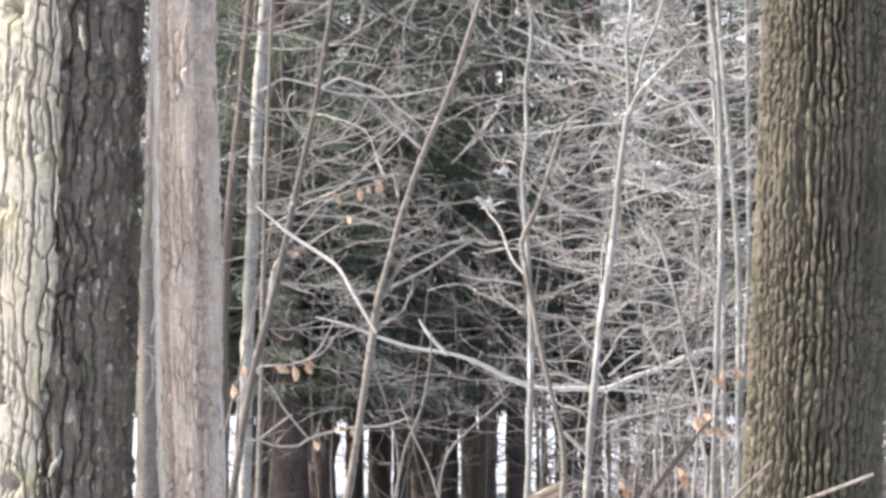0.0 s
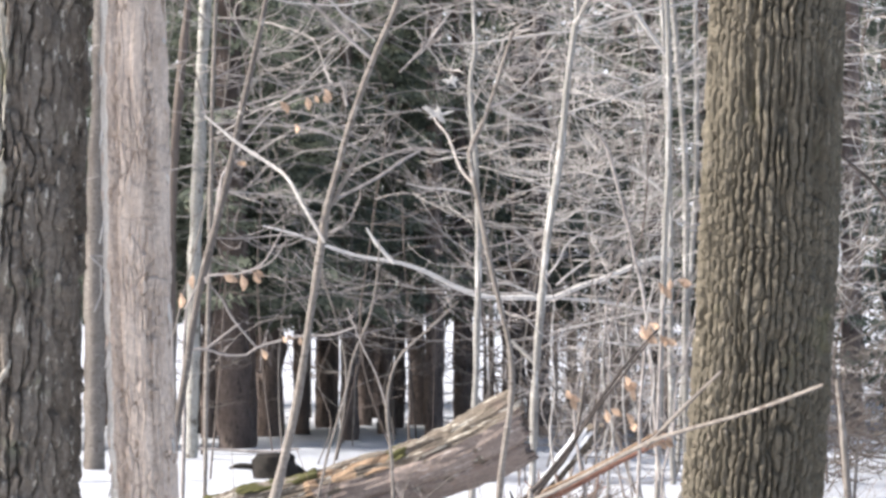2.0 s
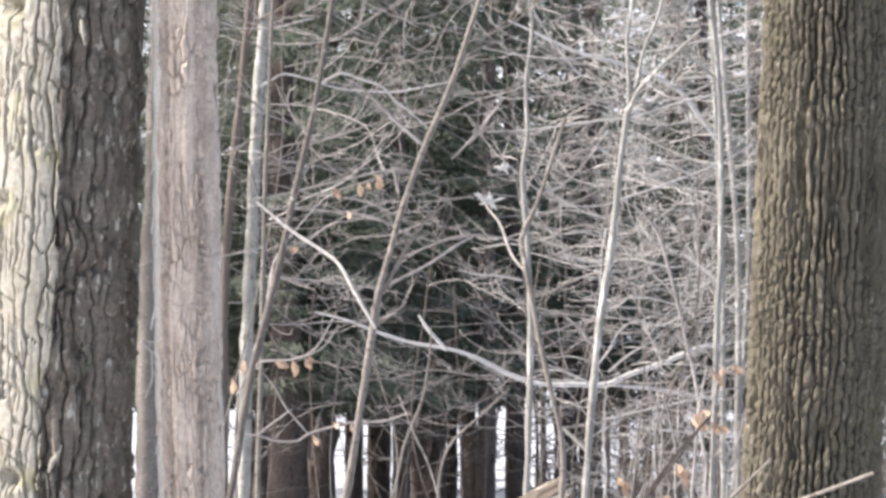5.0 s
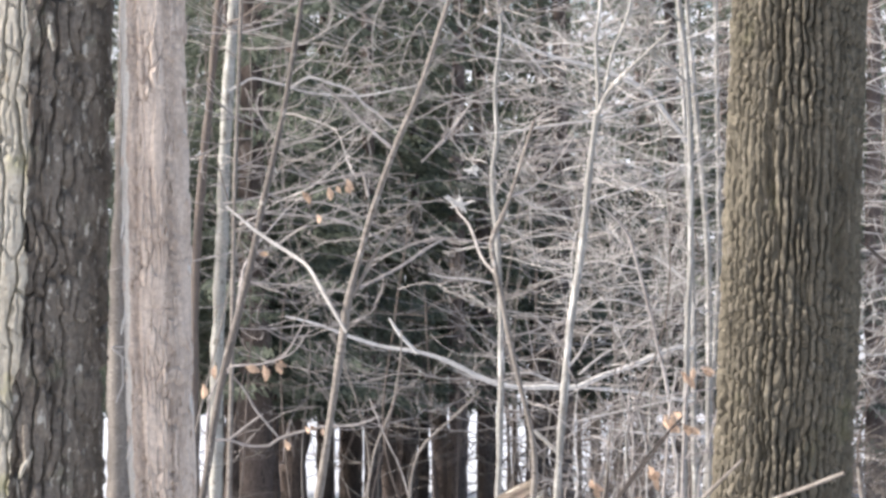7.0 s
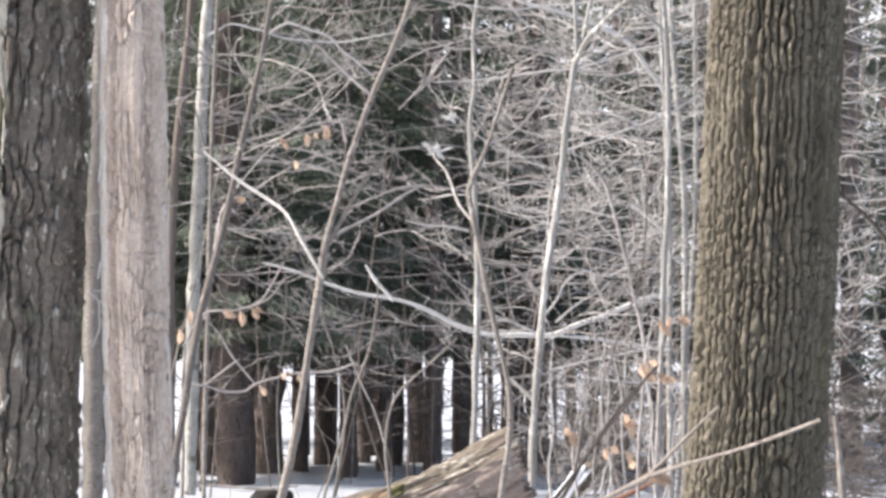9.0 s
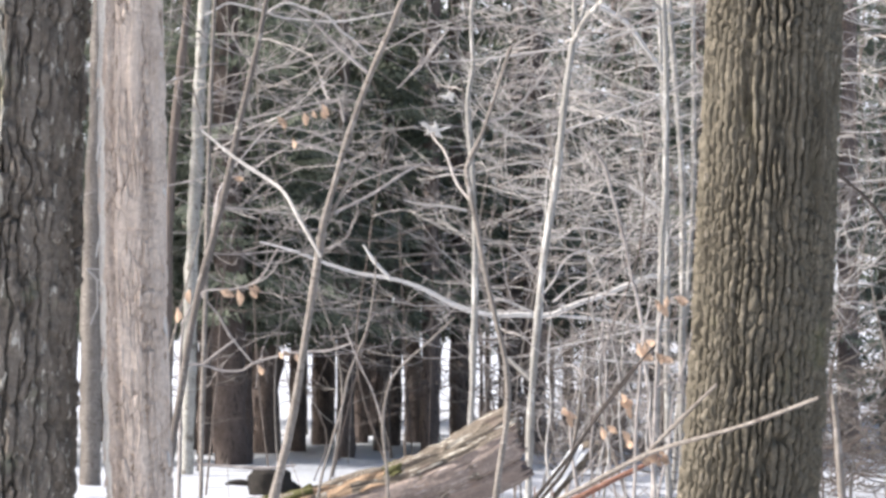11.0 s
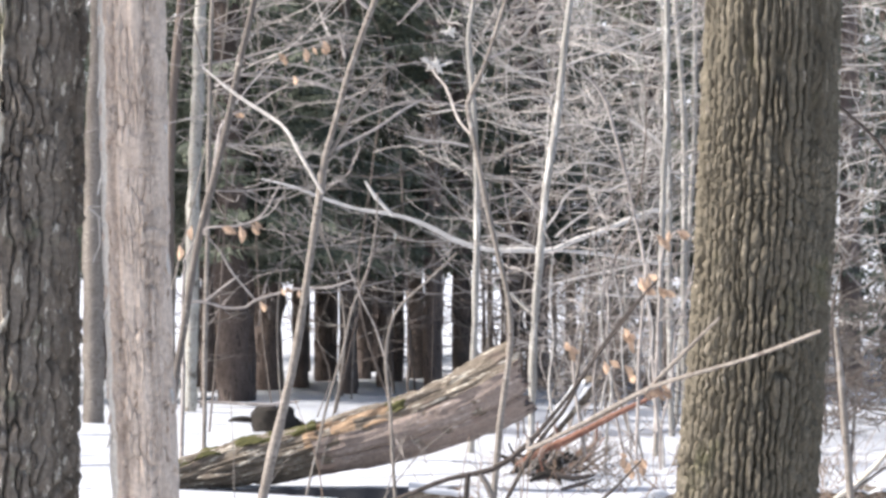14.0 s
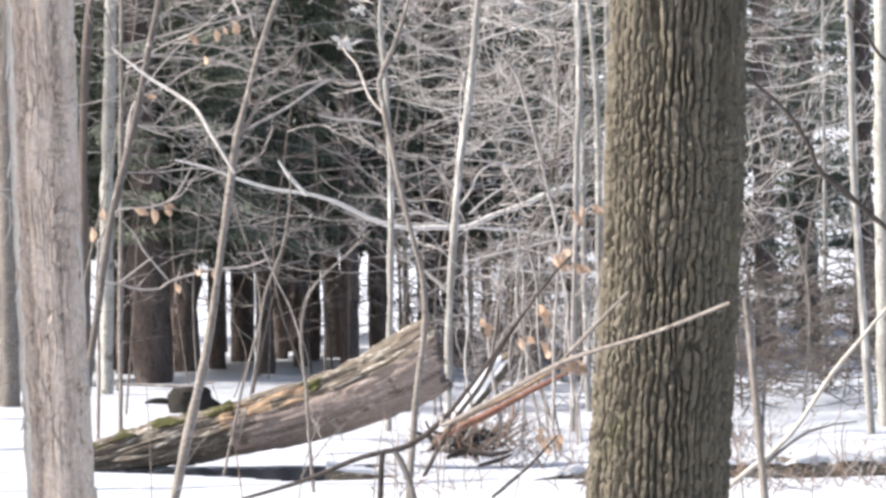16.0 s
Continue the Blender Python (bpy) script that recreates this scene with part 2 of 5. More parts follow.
def strips(u, z, seed, wander, sway, crack):
    """Upright ridges about one unit apart that wander, pinch and merge: 0 in a furrow, 1 on a ridge;
    a number for each ridge; and where across it a point lies."""
    a = np.floor(u)
    first, second = np.full(u.shape, 9.0), np.full(u.shape, 9.0)
    mark, off = np.zeros(u.shape), np.zeros(u.shape)
    for da in (-2, -1, 0, 1, 2):
        cell = a + da
        h = (cell.astype(np.int64) * 374761393 + seed * 1274126177) & 0xFFFFFFFF
        h = ((h ^ (h >> 13)) * 1274126177) & 0xFFFFFFFF
        p, w = ((h >> 4) & 1023) / 1023, ((h >> 14) & 1023) / 1023
        du = u - (cell + 0.5 + 0.5 * (p - 0.5) + wander * (perlin(cell * 7.31, 0 * u + 0.37, z * sway, seed) + 0.5 * perlin(cell * 5.17, 0 * u + 0.71, z * sway * 2.7, seed + 1)))
        d = abs(du)
        near = d < first
        second = np.where(near, first, np.minimum(second, d))
        mark, off = np.where(near, w, mark), np.where(near, du, off)
        first = np.where(near, d, first)
    return np.clip((second - first) / crack, 0, 1), mark, off


def breaks(z, mark, length, width):
    """Cross cracks along a ridge, at uneven steps of about a length: 0 in a crack."""
    v = z / length + mark * 37.0
    q = v + 0.3 * np.sin(v * 2.4 + mark * 50) + 0.2 * np.sin(v * 5.1 + mark * 90)
    return np.clip(np.abs((q % 1.0) - 0.5) * 2 * length / width, 0, 1)


def blocks(u, v, seed):
    """Upright blocks about one unit apart each way, in staggered columns: 0 at their edges, up to 1 inside; and a number for each."""
    first, second, mark = np.full(u.shape, 9.0), np.full(u.shape, 9.0), np.zeros(u.shape)
    a = np.floor(u)
    for da in (-1, 0, 1):
        i = (a + da).astype(np.int64)
        shift = ((i * 7919 + seed) % 13) / 13
        b = np.floor(v + shift)
        for db in (-1, 0, 1):
            j = (b + db).astype(np.int64)
            h = (i * 374761393 + j * 668265263 + seed * 1274126177) & 0xFFFFFFFF
            h = ((h ^ (h >> 13)) * 1274126177) & 0xFFFFFFFF
            p, q, w = ((h >> 4) & 255) / 255, ((h >> 12) & 255) / 255, ((h >> 20) & 1023) / 1023
            d = np.sqrt((u - i - 0.5 - 0.45 * (p - 0.5)) ** 2 + (v + shift - j - 0.5 - 0.8 * (q - 0.5)) ** 2)
            near = d < first
            second = np.where(near, first, np.minimum(second, d))
            mark = np.where(near, w, mark)
            first = np.where(near, d, first)
    return np.clip((second - first) / 0.55, 0, 1), mark


def oak_relief(x, y, z, r):
    """Narrow wandering ridges broken into rounded blocks a few centimetres tall, with uneven furrows between."""
    around = np.arctan2(y, x) * 0.195
    bend = 0.012 * perlin(x * 7, y * 7, z * 4, 1) + 0.005 * perlin(x * 22, y * 22, z * 15, 2) + 0.006 * perlin(x * 60, y * 60, z * 36, 6) + 0.003 * perlin(x * 110, y * 110, z * 90, 7)
    lift = 0.03 * perlin(x * 18, y * 18, z * 12, 12) + 0.012 * perlin(x * 50, y * 50, z * 45, 13)
    ridge, mark, _ = strips((around + bend) / 0.0225, z, 6, 1.05, 6.5, 0.46)
    block, bit = blocks((around + bend) / 0.0225, (z + lift) / 0.060, 8)
    chip, flake = blocks((around + 1.5 * bend) / 0.0130, (z + 1.3 * lift) / 0.024, 17)
    deep = 0.022 + 0.026 * np.clip(0.40 + 1.8 * perlin(x * 9, y * 9, z * 5, 9), 0, 1)
    split = np.exp(-((x + 0.39 * r + 0.014 * np.sin(z * 11)) / 0.008) ** 2) * (y < 0) * np.clip((z - 2.0) * 8, 0, 1) * np.clip((3.0 - z) * 4, 0, 1)
    collar = np.exp(-(x / 0.09) ** 2 - ((z - 2.51) / 0.035) ** 2) * (y < 0)
    grain = 0.003 * perlin(x * 70, y * 70, z * 48, 4) + 0.002 * perlin(x * 150, y * 150, z * 90, 3)
    return -0.022 * split - deep * (1 - ridge) ** 1.4 - 0.012 * np.clip(1 - 1.9 * block, 0, 1) - 0.005 * np.clip(1 - 1.6 * chip, 0, 1) + 0.006 * mark + 0.006 * bit + 0.004 * flake + grain + 0.010 * perlin(x * 3, y * 3, z * 1.2, 5) + 0.012 * collar + 0.004


def shaggy_relief(x, y, z, r):
    """Uneven scaly plates with lifted edges between sinuous cracks, and smaller scales on top."""
    around = np.arctan2(y, x) * 0.333
    bend = 0.026 * perlin(x * 4, y * 4, z * 3, 11) + 0.014 * perlin(x * 13, y * 13, z * 12, 12) + 0.010 * perlin(x * 34, y * 34, z * 28, 13) + 0.004 * perlin(x * 80, y * 80, z * 70, 10)
    lift = 0.05 * perlin(x * 9, y * 9, z * 7, 31) + 0.02 * perlin(x * 36, y * 36, z * 30, 32)
    ridge, mark, off = strips((around + bend) / 0.066, z, 14, 1.3, 3.6, 0.26)
    block, bit = blocks((around + bend) / 0.050, (z + lift) / 0.19, 15)
    gap = np.clip(0.35 + 2.4 * perlin(x * 7, y * 7, z * 6, 33), 0, 1)
    chip, flake = blocks((around + 1.3 * bend) / 0.021, (z + 1.2 * lift) / 0.046, 20)
    worn = np.clip(0.5 + 2.2 * perlin(x * 6, y * 6, z * 4, 18), 0.1, 1)
    return -0.046 * (1 - ridge ** 0.8) - 0.048 * np.clip(1 - 2.2 * block, 0, 1) * gap - 0.012 * np.clip(1 - 1.6 * chip, 0, 1) * worn * (1 - 0.6 * gap) + 0.030 * (bit - 0.4) + 0.026 * (flake - 0.5) * worn + 0.04 * (mark - 0.4) * off + 0.005 * perlin(x * 40, y * 40, z * 30, 19) + 0.003 * perlin(x * 90, y * 90, z * 60, 17) + 0.006


def lit_flank_relief(x, y, z, r):
    """Broad pale plates with wavy rims, a few long deep cracks and knots."""
    knot = 0
    for across, height in ((-0.71, 3.45), (-0.80, 2.58), (-0.55, 1.35)):
        off = np.sqrt(((0.993 * x + 0.117 * y) - across * r) ** 2 + (z - height) ** 2) + 9.0 * (y > 0)
        knot = knot + 0.008 * np.exp(-((off - 0.06) / 0.02) ** 2) - 0.06 * np.exp(-(off / 0.036) ** 2)
    around = np.arctan2(y, x) * 0.333
    bend = 0.018 * perlin(x * 4, y * 4, z * 3, 26) + 0.009 * perlin(x * 14, y * 14, z * 13, 25) + 0.008 * perlin(x * 34, y * 34, z * 30, 24)
    ridge, mark, off = strips((around + bend) / 0.068, z, 27, 1.2, 2.6, 0.17)
    thin, bit, _ = strips((around + 1.6 * bend) / 0.030, z, 28, 1.0, 6.0, 0.3)
    cross = breaks(z + 0.05 * off + 1.5 * bend, mark, 0.30, 0.02)
    worn = np.clip(0.25 + 2.2 * perlin(x * 6, y * 6, z * 4, 20), 0, 1)
    return knot - 0.070 * (1 - ridge) - 0.030 * (1 - cross) - 0.026 * (1 - thin) * worn + 0.014 * mark + 0.03 * (mark - 0.5) * off + 0.004 * perlin(x * 40, y * 40, z * 24, 18) + 0.010


def pale_relief(x, y, z, r):
    """Smooth upright strips with hair cracks, and rough flaking bands down two sides."""
    across = (0.993 * x + 0.1 * y) / r
    front = y < 0
    around = np.arctan2(y, x) * 0.144
    bend = 0.010 * perlin(x * 6, y * 6, z * 4, 21) + 0.006 * perlin(x * 20, y * 20, z * 16, 22) + 0.004 * perlin(x * 50, y * 50, z * 36, 29)
    ridge, mark, off = strips((around + bend) / 0.036, z, 33, 1.5, 3.0, 0.34)
    worn = np.clip(0.45 + 2.0 * perlin(x * 6, y * 6, z * 3, 27), 0, 1)
    lift = 0.06 * perlin(x * 9, y * 9, z * 6, 35) + 0.025 * perlin(x * 40, y * 40, z * 30, 36)
    plate, rank = blocks((around + 1.4 * bend) / 0.034, (z + lift) / 0.10, 37)
    h = -0.009 * (1 - ridge) * worn * worn - 0.018 * np.clip(1 - 2.4 * plate, 0, 1) * worn + 0.020 * (rank - 0.5) * worn + 0.006 * mark + 0.005 * (mark - 0.5) * off + 0.0025 * perlin(x * 60, y * 60, z * 30, 23)
    sway = 0.22 * perlin(0 * x + 0.5, 0 * x + 0.3, z * 2.3, 24)
    rough = np.clip(1.2 - abs(across - 0.42 - sway) / 0.30, 0, 1) * np.clip(0.6 + 1.5 * perlin(0 * x, 0 * x + 0.7, z * 1.7, 34), 0.35, 1)
    rough = np.maximum(rough, np.clip(1 - abs(across + 0.70 + 0.6 * sway) / 0.2, 0, 1)) * front
    flake, bit, _ = strips((around + 1.8 * bend) / 0.017, z, 25, 0.9, 8.0, 0.5)
    cross = breaks(z + 1.5 * bend, bit, 0.045, 0.016)
    h = h + rough * (0.030 * (flake - 1) + 0.020 * (cross - 1) + 0.034 * (bit - 0.5))
    for height in (2.13, 1.61, 2.75):
        h = h - 0.008 * np.exp(-((z - height - 0.015 * perlin(x * 12, y * 12, 0 * x, 26)) / 0.006) ** 2) * (abs(across - 0.1) < 0.55)
    return h


def sunlit_rim(x, y, z, r):
    """The ragged outer edge towards the sun, set apart for a whiter colour."""
    across = (0.993 * x + 0.1 * y) / r
    return np.where(y < 0.5 * r, -0.83 - across + 0.10 * perlin(0 * x + 0.2, 0 * x, z * 3, 31) + 0.10 * perlin(x * 6, y * 6, z * 15, 32), -1.0)


def rim_relief(x, y, z, r):
    return 0.010 + 0.010 * perlin(0 * x, 0 * x + 0.4, z * 8, 28) + 0.004 * perlin(x * 40, y * 40, z * 9, 30)


def spray(buf, at, way, length, radius, rng, level=2, sag=0.0, flat=0.75, sides=4):
    """A bare bowed branch with side twigs in a mostly level plane, its tips curving up."""
    n = 11 if level > 1 else 7 if level else 5
    way = np.array(way, float)
    way /= np.linalg.norm(way)
    pts = [np.array(at, float)]
    seg = length / (n - 1)
    turn = rng.normal(size=3) * (0.10, 0.10, 0.05)
    wave, phase = rng.uniform(0.06, 0.24), rng.uniform(0, 6.28)
    lift = rng.uniform(-0.02, 0.12) if level > 1 else rng.uniform(0.0, 0.22)
    for i in range(n - 1):
        bow = wave * math.sin(phase + i * 1.3)
        way = way + turn + rng.normal(size=3) * (0.15, 0.15, 0.12) + np.array([0, 0, bow + lift * 2.0 * i / n - sag * (1 - i / n)])
        way /= np.linalg.norm(way)
        pts.append(pts[-1] + way * seg)
    pts = np.array(pts)
    rad = radius * np.linspace(1, 0.4, n)
    sweep(buf, np.column_stack([pts, np.maximum(rad, 0.0030)]), sides)
    if level <= 0:
        return
    count = int(rng.integers(4, 8)) if level > 1 else int(rng.integers(1, 4))
    for q in np.sort(rng.uniform(0.15, 0.97, count)):
        i = min(int(q * (n - 1)), n - 2)
        p = pts[i] + (pts[i + 1] - pts[i]) * (q * (n - 1) - i)
        d = pts[i + 1] - pts[i]
        d /= np.linalg.norm(d)
        side = np.cross(d, (0, 0, 1.0)) * rng.choice((-1, 1)) + rng.normal(size=3) * (0.4, 0.4, 1 - flat)
        spray(buf, p, d + side * rng.uniform(0.3, 0.8) + (0, 0, rng.uniform(-0.05, 0.4)), length * (1.05 - 0.6 * q) * rng.uniform(0.3, 0.6), radius * 0.6, rng, level - 1, 0.0, flat, 3 if level < 2 else 4)


def tip_leaf():
    """A folded, curled dry leaf about 9 cm long, hanging from its stalk."""
    bm = bmesh.new()
    rows = []
    for i, (s, w) in enumerate(((0.0, 0.004), (0.015, 0.010), (0.035, 0.024), (0.06, 0.022), (0.08, 0.011), (0.092, 0.002))):
        curl = 0.012 * math.sin(s * 32)
        rows.append([bm.verts.new((-w, curl + 0.35 * w, -s)), bm.verts.new((0, curl, -s)), bm.verts.new((w, curl + 0.45 * w, -s))])
    for a, b in zip(rows, rows[1:]):
        for k in (0, 1):
            bm.faces.new((a[k], a[k + 1], b[k + 1], b[k]))
    me = bpy.data.meshes.new("leaf")
    bm.to_mesh(me)
    bm.free()
    me.materials.append(LEAF)
    return me


LEAF_MESH = tip_leaf()


def hang_leaves(parent, places, seed, size=1.0):
    rng = random.Random(seed)
    for x, y, z in places:
        ob = new("leaf", LEAF_MESH)
        ob.parent = parent
        s = size * rng.uniform(0.6, 1.0)
        ob.matrix_basis = pose(x, y, z, rng.uniform(-25, 25), rng.uniform(-70, 5), rng.uniform(-40, 40)) @ Matrix.Scale(s, 4)


# ---- ground ----
def ditch_edge(x):
    """The near lip of the little ditch that runs along the fallen log."""
    return np.interp(x, (-2.4, -1.8, -0.66, -0.05, 0.3), (26.3, 26.2, 25.9, 25.5, 25.4))


def ground_height(x, y):
    h = 0.05 * perlin(x * 0.35, y * 0.3, 0 * x, 41) + 0.025 * perlin(x * 1.3, y * 1.0, 0 * x, 42)
    h = h + 0.012 * perlin(x * 4, y * 3, 0 * x, 44) * (abs(x) < 20) * (y < 70)
    h = h + 0.045 * perlin(x * 0.9 + 3, y * 0.45, 0 * x, 47) * np.clip((y - 27.6) / 2, 0, 1) * np.clip((60 - y) / 10, 0, 1)
    h = h + (0.045 * perlin(x * 0.8 + 7, y * 0.5, 0 * x, 48) + 0.016 * perlin(x * 2.6, y * 1.4, 0 * x, 49)) * (abs(x) < 20) * np.clip((y - 17) / 4, 0, 1) * np.clip((75 - y) / 10, 0, 1)
    lip = ditch_edge(x)
    here = np.clip((x + 2.6) * 3, 0, 1) * np.clip((0.75 - x - 0.5 * perlin(x * 3, y * 3, 0 * x, 40)) * 1.6, 0, 1)
    h = h * (1 - 0.8 * here * np.exp(-((y - 26.3) / 1.2) ** 2)) + here * np.interp(x, (-1.8, -0.6, 0.0), (0.045, 0.0, -0.025)) * np.exp(-((y - lip) / 0.3) ** 2)
    h = h - 0.27 * here * np.clip((y - lip - 0.08) / 0.08, 0, 1) * np.clip((26.82 - y) / 0.08, 0, 1)
    return h + 0.016 * np.clip(y - 72, 0, 40) + 0.19 * np.clip(y - 112, 0, 230) + 0.5 * np.clip((y - 90) / 100, 0, 1) * perlin(x * 0.03, y * 0.03, 0 * x, 43)


def axis_steps(*spans):
    out = []
    for a, b, step in spans:
        out += list(np.arange(a, b, step))
    return np.array(out + [spans[-1][1]])


gx = axis_steps((-900, -100, 100), (-100, -14, 6), (-14, 16, 0.2), (16, 100, 6), (100, 900, 100))
gy = axis_steps((-400, -40, 60), (-40, 6, 4), (6, 20, 0.4), (20, 25.2, 0.2), (25.2, 27.2, 0.05), (27.2, 50, 0.2), (50, 80, 0.5), (80, 350, 7), (350, 1550, 150))
mx, my = np.meshgrid(gx, gy)
buf = Buffer()
nx = len(gx)
i, j = np.meshgrid(np.arange(len(gy) - 1), np.arange(nx - 1), indexing="ij")
buf.add(np.stack([mx, my, ground_height(mx, my)], -1).reshape(-1, 3), np.stack([i * nx + j, i * nx + j + 1, (i + 1) * nx + j + 1, (i + 1) * nx + j], -1).reshape(-1, 4))
# near-black blue: the deep shade in the ditch, put into the bank's colour
SHADE_SOIL = material("shade_dark_soil", (0.008, 0.010, 0.016), (0.026, 0.026, 0.030), (14, 14, 14), 50, rough=0.5)
bx = np.arange(-2.5, 0.6, 0.04)
rows = []
for q, level in ((0.0, -0.24), (0.55, -0.235), (0.86, -0.17), (0.93, -0.08), (1.0, 0.015)):
    y = ditch_edge(bx) + 0.2 + (26.74 - ditch_edge(bx) - 0.2) * q
    rows.append(np.stack([bx, y + 0.03 * perlin(bx * 7, 0 * bx + q * 9, 0 * bx, 45) - 0.02, level + 0.02 * perlin(bx * 9, 0 * bx + q * 7, 0 * bx, 46)], -1))
bank = Buffer()
k = len(bx)
i, j = np.meshgrid(np.arange(len(rows) - 1), np.arange(k - 1), indexing="ij")
bank.add(np.concatenate(rows), np.stack([i * k + j, i * k + j + 1, (i + 1) * k + j + 1, (i + 1) * k + j], -1).reshape(-1, 4))
tagged(part("ditch_bank", bank, SHADE_SOIL), "bank of a narrow ditch, its deep blue shade put into the colour", "bank", kind="structure")
tagged(part("ground", buf, SNOW), "snow-covered woodland floor with soft hollows", "ground", kind="structure")


# ---- the large trunks ----
def tall(points, up_to, shrink=0.45):
    """Carries a trunk on from its two highest rows to a height, and down into the ground."""
    a, b = np.array(points[-2]), np.array(points[-1])
    lean = (b - a)[:3] / (b - a)[2]
    low = np.array(points[0])
    down = (np.array(points[1]) - low)[:3] / (np.array(points[1]) - low)[2]
    first = (*(low[:3] - down * (low[2] + 0.1)), low[3] * 1.08)
    out = [first] + [tuple(p) for p in points]
    for q in (0.4, 1.0):
        top = b[:3] + lean * (up_to - b[2]) * q
        out.append((*top, b[3] * (1 - (1 - shrink) * q)))
    return out


def crown(tree, path, low, high, count, reach, mat, seed):
    """Bare limbs and twigs on the upper part of a trunk."""
    rng = np.random.default_rng(seed)
    p = np.array(path)
    for k in range(count):
        z = low + (high - low) * (k + rng.uniform(0, 0.8)) / count
        at = [np.interp(z, p[:, 2], p[:, i]) for i in range(4)]
        a = rng.uniform(0, 2 * np.pi)
        buf = Buffer()
        spray(buf, at[:3], (math.cos(a), math.sin(a), rng.uniform(0.4, 1.0)), reach * rng.uniform(0.7, 1.2), at[3] * 0.45, rng, 2, 0.0, 0.3, 5)
        part("limb", buf, mat, tree)


oak = thing("oak_tree", "large brown oak trunk with deeply furrowed ridged bark", "tree")
oak_path = tall([(1.06, 10.00, 1.00, 0.199), (1.11, 10.00, 1.72, 0.195), (1.14, 10.00, 2.46, 0.192)], 11.0)
part("trunk", barked_trunk(oak_path, 420, 0.0078, oak_relief, 0.35)[0], OAK, oak)
crown(oak, oak_path, 6.0, 10.8, 9, 3.2, OAK, 1)

hickory = thing("shaggy_tree", "thick trunk with dark shaggy bark, its sunlit flank coloured pale cream", "tree")
hickory_path = tall([(-1.75, 15.18, 0.79, 0.336), (-1.74, 15.18, 1.91, 0.333), (-1.71, 15.18, 3.04, 0.331)], 14.0)


def lit_flank_edge(x, y, z, r):
    """The sunlit flank, coloured paler: bounded by a ragged edge that faces the clearing."""
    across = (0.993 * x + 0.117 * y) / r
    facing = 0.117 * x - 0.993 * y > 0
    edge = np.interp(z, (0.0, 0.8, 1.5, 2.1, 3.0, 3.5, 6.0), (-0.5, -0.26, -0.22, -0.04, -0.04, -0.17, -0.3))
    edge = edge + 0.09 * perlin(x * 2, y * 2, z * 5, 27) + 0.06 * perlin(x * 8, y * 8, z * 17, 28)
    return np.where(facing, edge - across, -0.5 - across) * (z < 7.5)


# sunlight on the left flank is put into its cream colour
trunk_bark, trunk_lit = barked_trunk(hickory_path, 380, 0.0115, shaggy_relief, 0.3, (lit_flank_relief, lit_flank_edge))
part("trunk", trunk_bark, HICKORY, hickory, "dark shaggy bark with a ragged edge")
part("pale_flank", trunk_lit, SUNLIT_BARK, hickory, "bark plates in a sunlit cream colour, with long dark cracks")
# flakes that catch the sun, given the same cream colour
for rows in ([(-1.73, 14.83, 1.379, 0.006), (-1.705, 14.82, 1.43, 0.014), (-1.678, 14.83, 1.498, 0.005)], [(-1.601, 14.83, 3.38, 0.007), (-1.592, 14.82, 3.33, 0.013), (-1.588, 14.83, 3.265, 0.005)]):
    part("bark_flake", stem(rows, 6, 0.3, 90, 0.02), SUNLIT_BARK, hickory, "loose flake of bark in the sunlit cream colour")
crown(hickory, hickory_path, 7.5, 13.6, 9, 3.6, HICKORY, 2)

pale = thing("pale_tree", "slim pale pinkish-grey trunk with flaking vertical bark strips", "tree")
pale_path = tall([(-1.09, 15.00, 0.80, 0.144), (-1.13, 15.00, 1.91, 0.144), (-1.15, 15.00, 3.02, 0.141)], 12.0)
# the rim's sunlight is coloured in with the whiter material
trunk_bark, trunk_lit = barked_trunk(pale_path, 240, 0.0095, pale_relief, 0.2, (rim_relief, sunlit_rim))
part("trunk", trunk_bark, PALE, pale)
part("peeled_edge", trunk_lit, RIM, pale, "ragged flaking edge, its sunlit side coloured whitish")
rng = np.random.default_rng(8)
for k in range(22):
    z = 0.85 + 2.2 * (k + rng.uniform(-0.3, 0.3)) / 22
    edge = np.interp(z, (0.8, 1.91, 3.02), (-1.09, -1.13, -1.15)) - (0.135 if k % 3 else -0.128)
    out = (-1 if k % 3 else 1) * rng.uniform(0.008, 0.028)
    down = rng.uniform(0.04, 0.14)
    part("bark_strip", stem([(edge, 14.95, z, 0.008), (edge + 0.4 * out, 14.94, z - 0.5 * down, 0.009), (edge + out, 14.93, z - down, 0.003)], 5, 0.4, 60 + k, 0.02), RIM if k % 2 else PALE, pale, "loose peeling strip of bark")
crown(pale, pale_path, 7.0, 11.6, 7, 2.6, PALE, 3)
part("twig", stem([(-1.26, 14.97, 1.91, 0.007), (-1.29, 14.97, 1.91, 0.006), (-1.31, 14.97, 1.93, 0.006), (-1.34, 14.97, 1.96, 0.005), (-1.30, 14.97, 1.96, 0.004), (-1.28, 14.97, 1.96, 0.003)], 6, 0.2, 71, 0.02), LIMB, pale, "short pale dead twig")
part("twig", stem([(-1.29, 14.97, 1.91, 0.006), (-1.29, 14.97, 1.86, 0.005), (-1.29, 14.97, 1.79, 0.005), (-1.31, 14.97, 1.74, 0.005), (-1.32, 14.97, 1.71, 0.003)], 6, 0.2, 72, 0.02), LIMB, pale, "short pale dead twig")


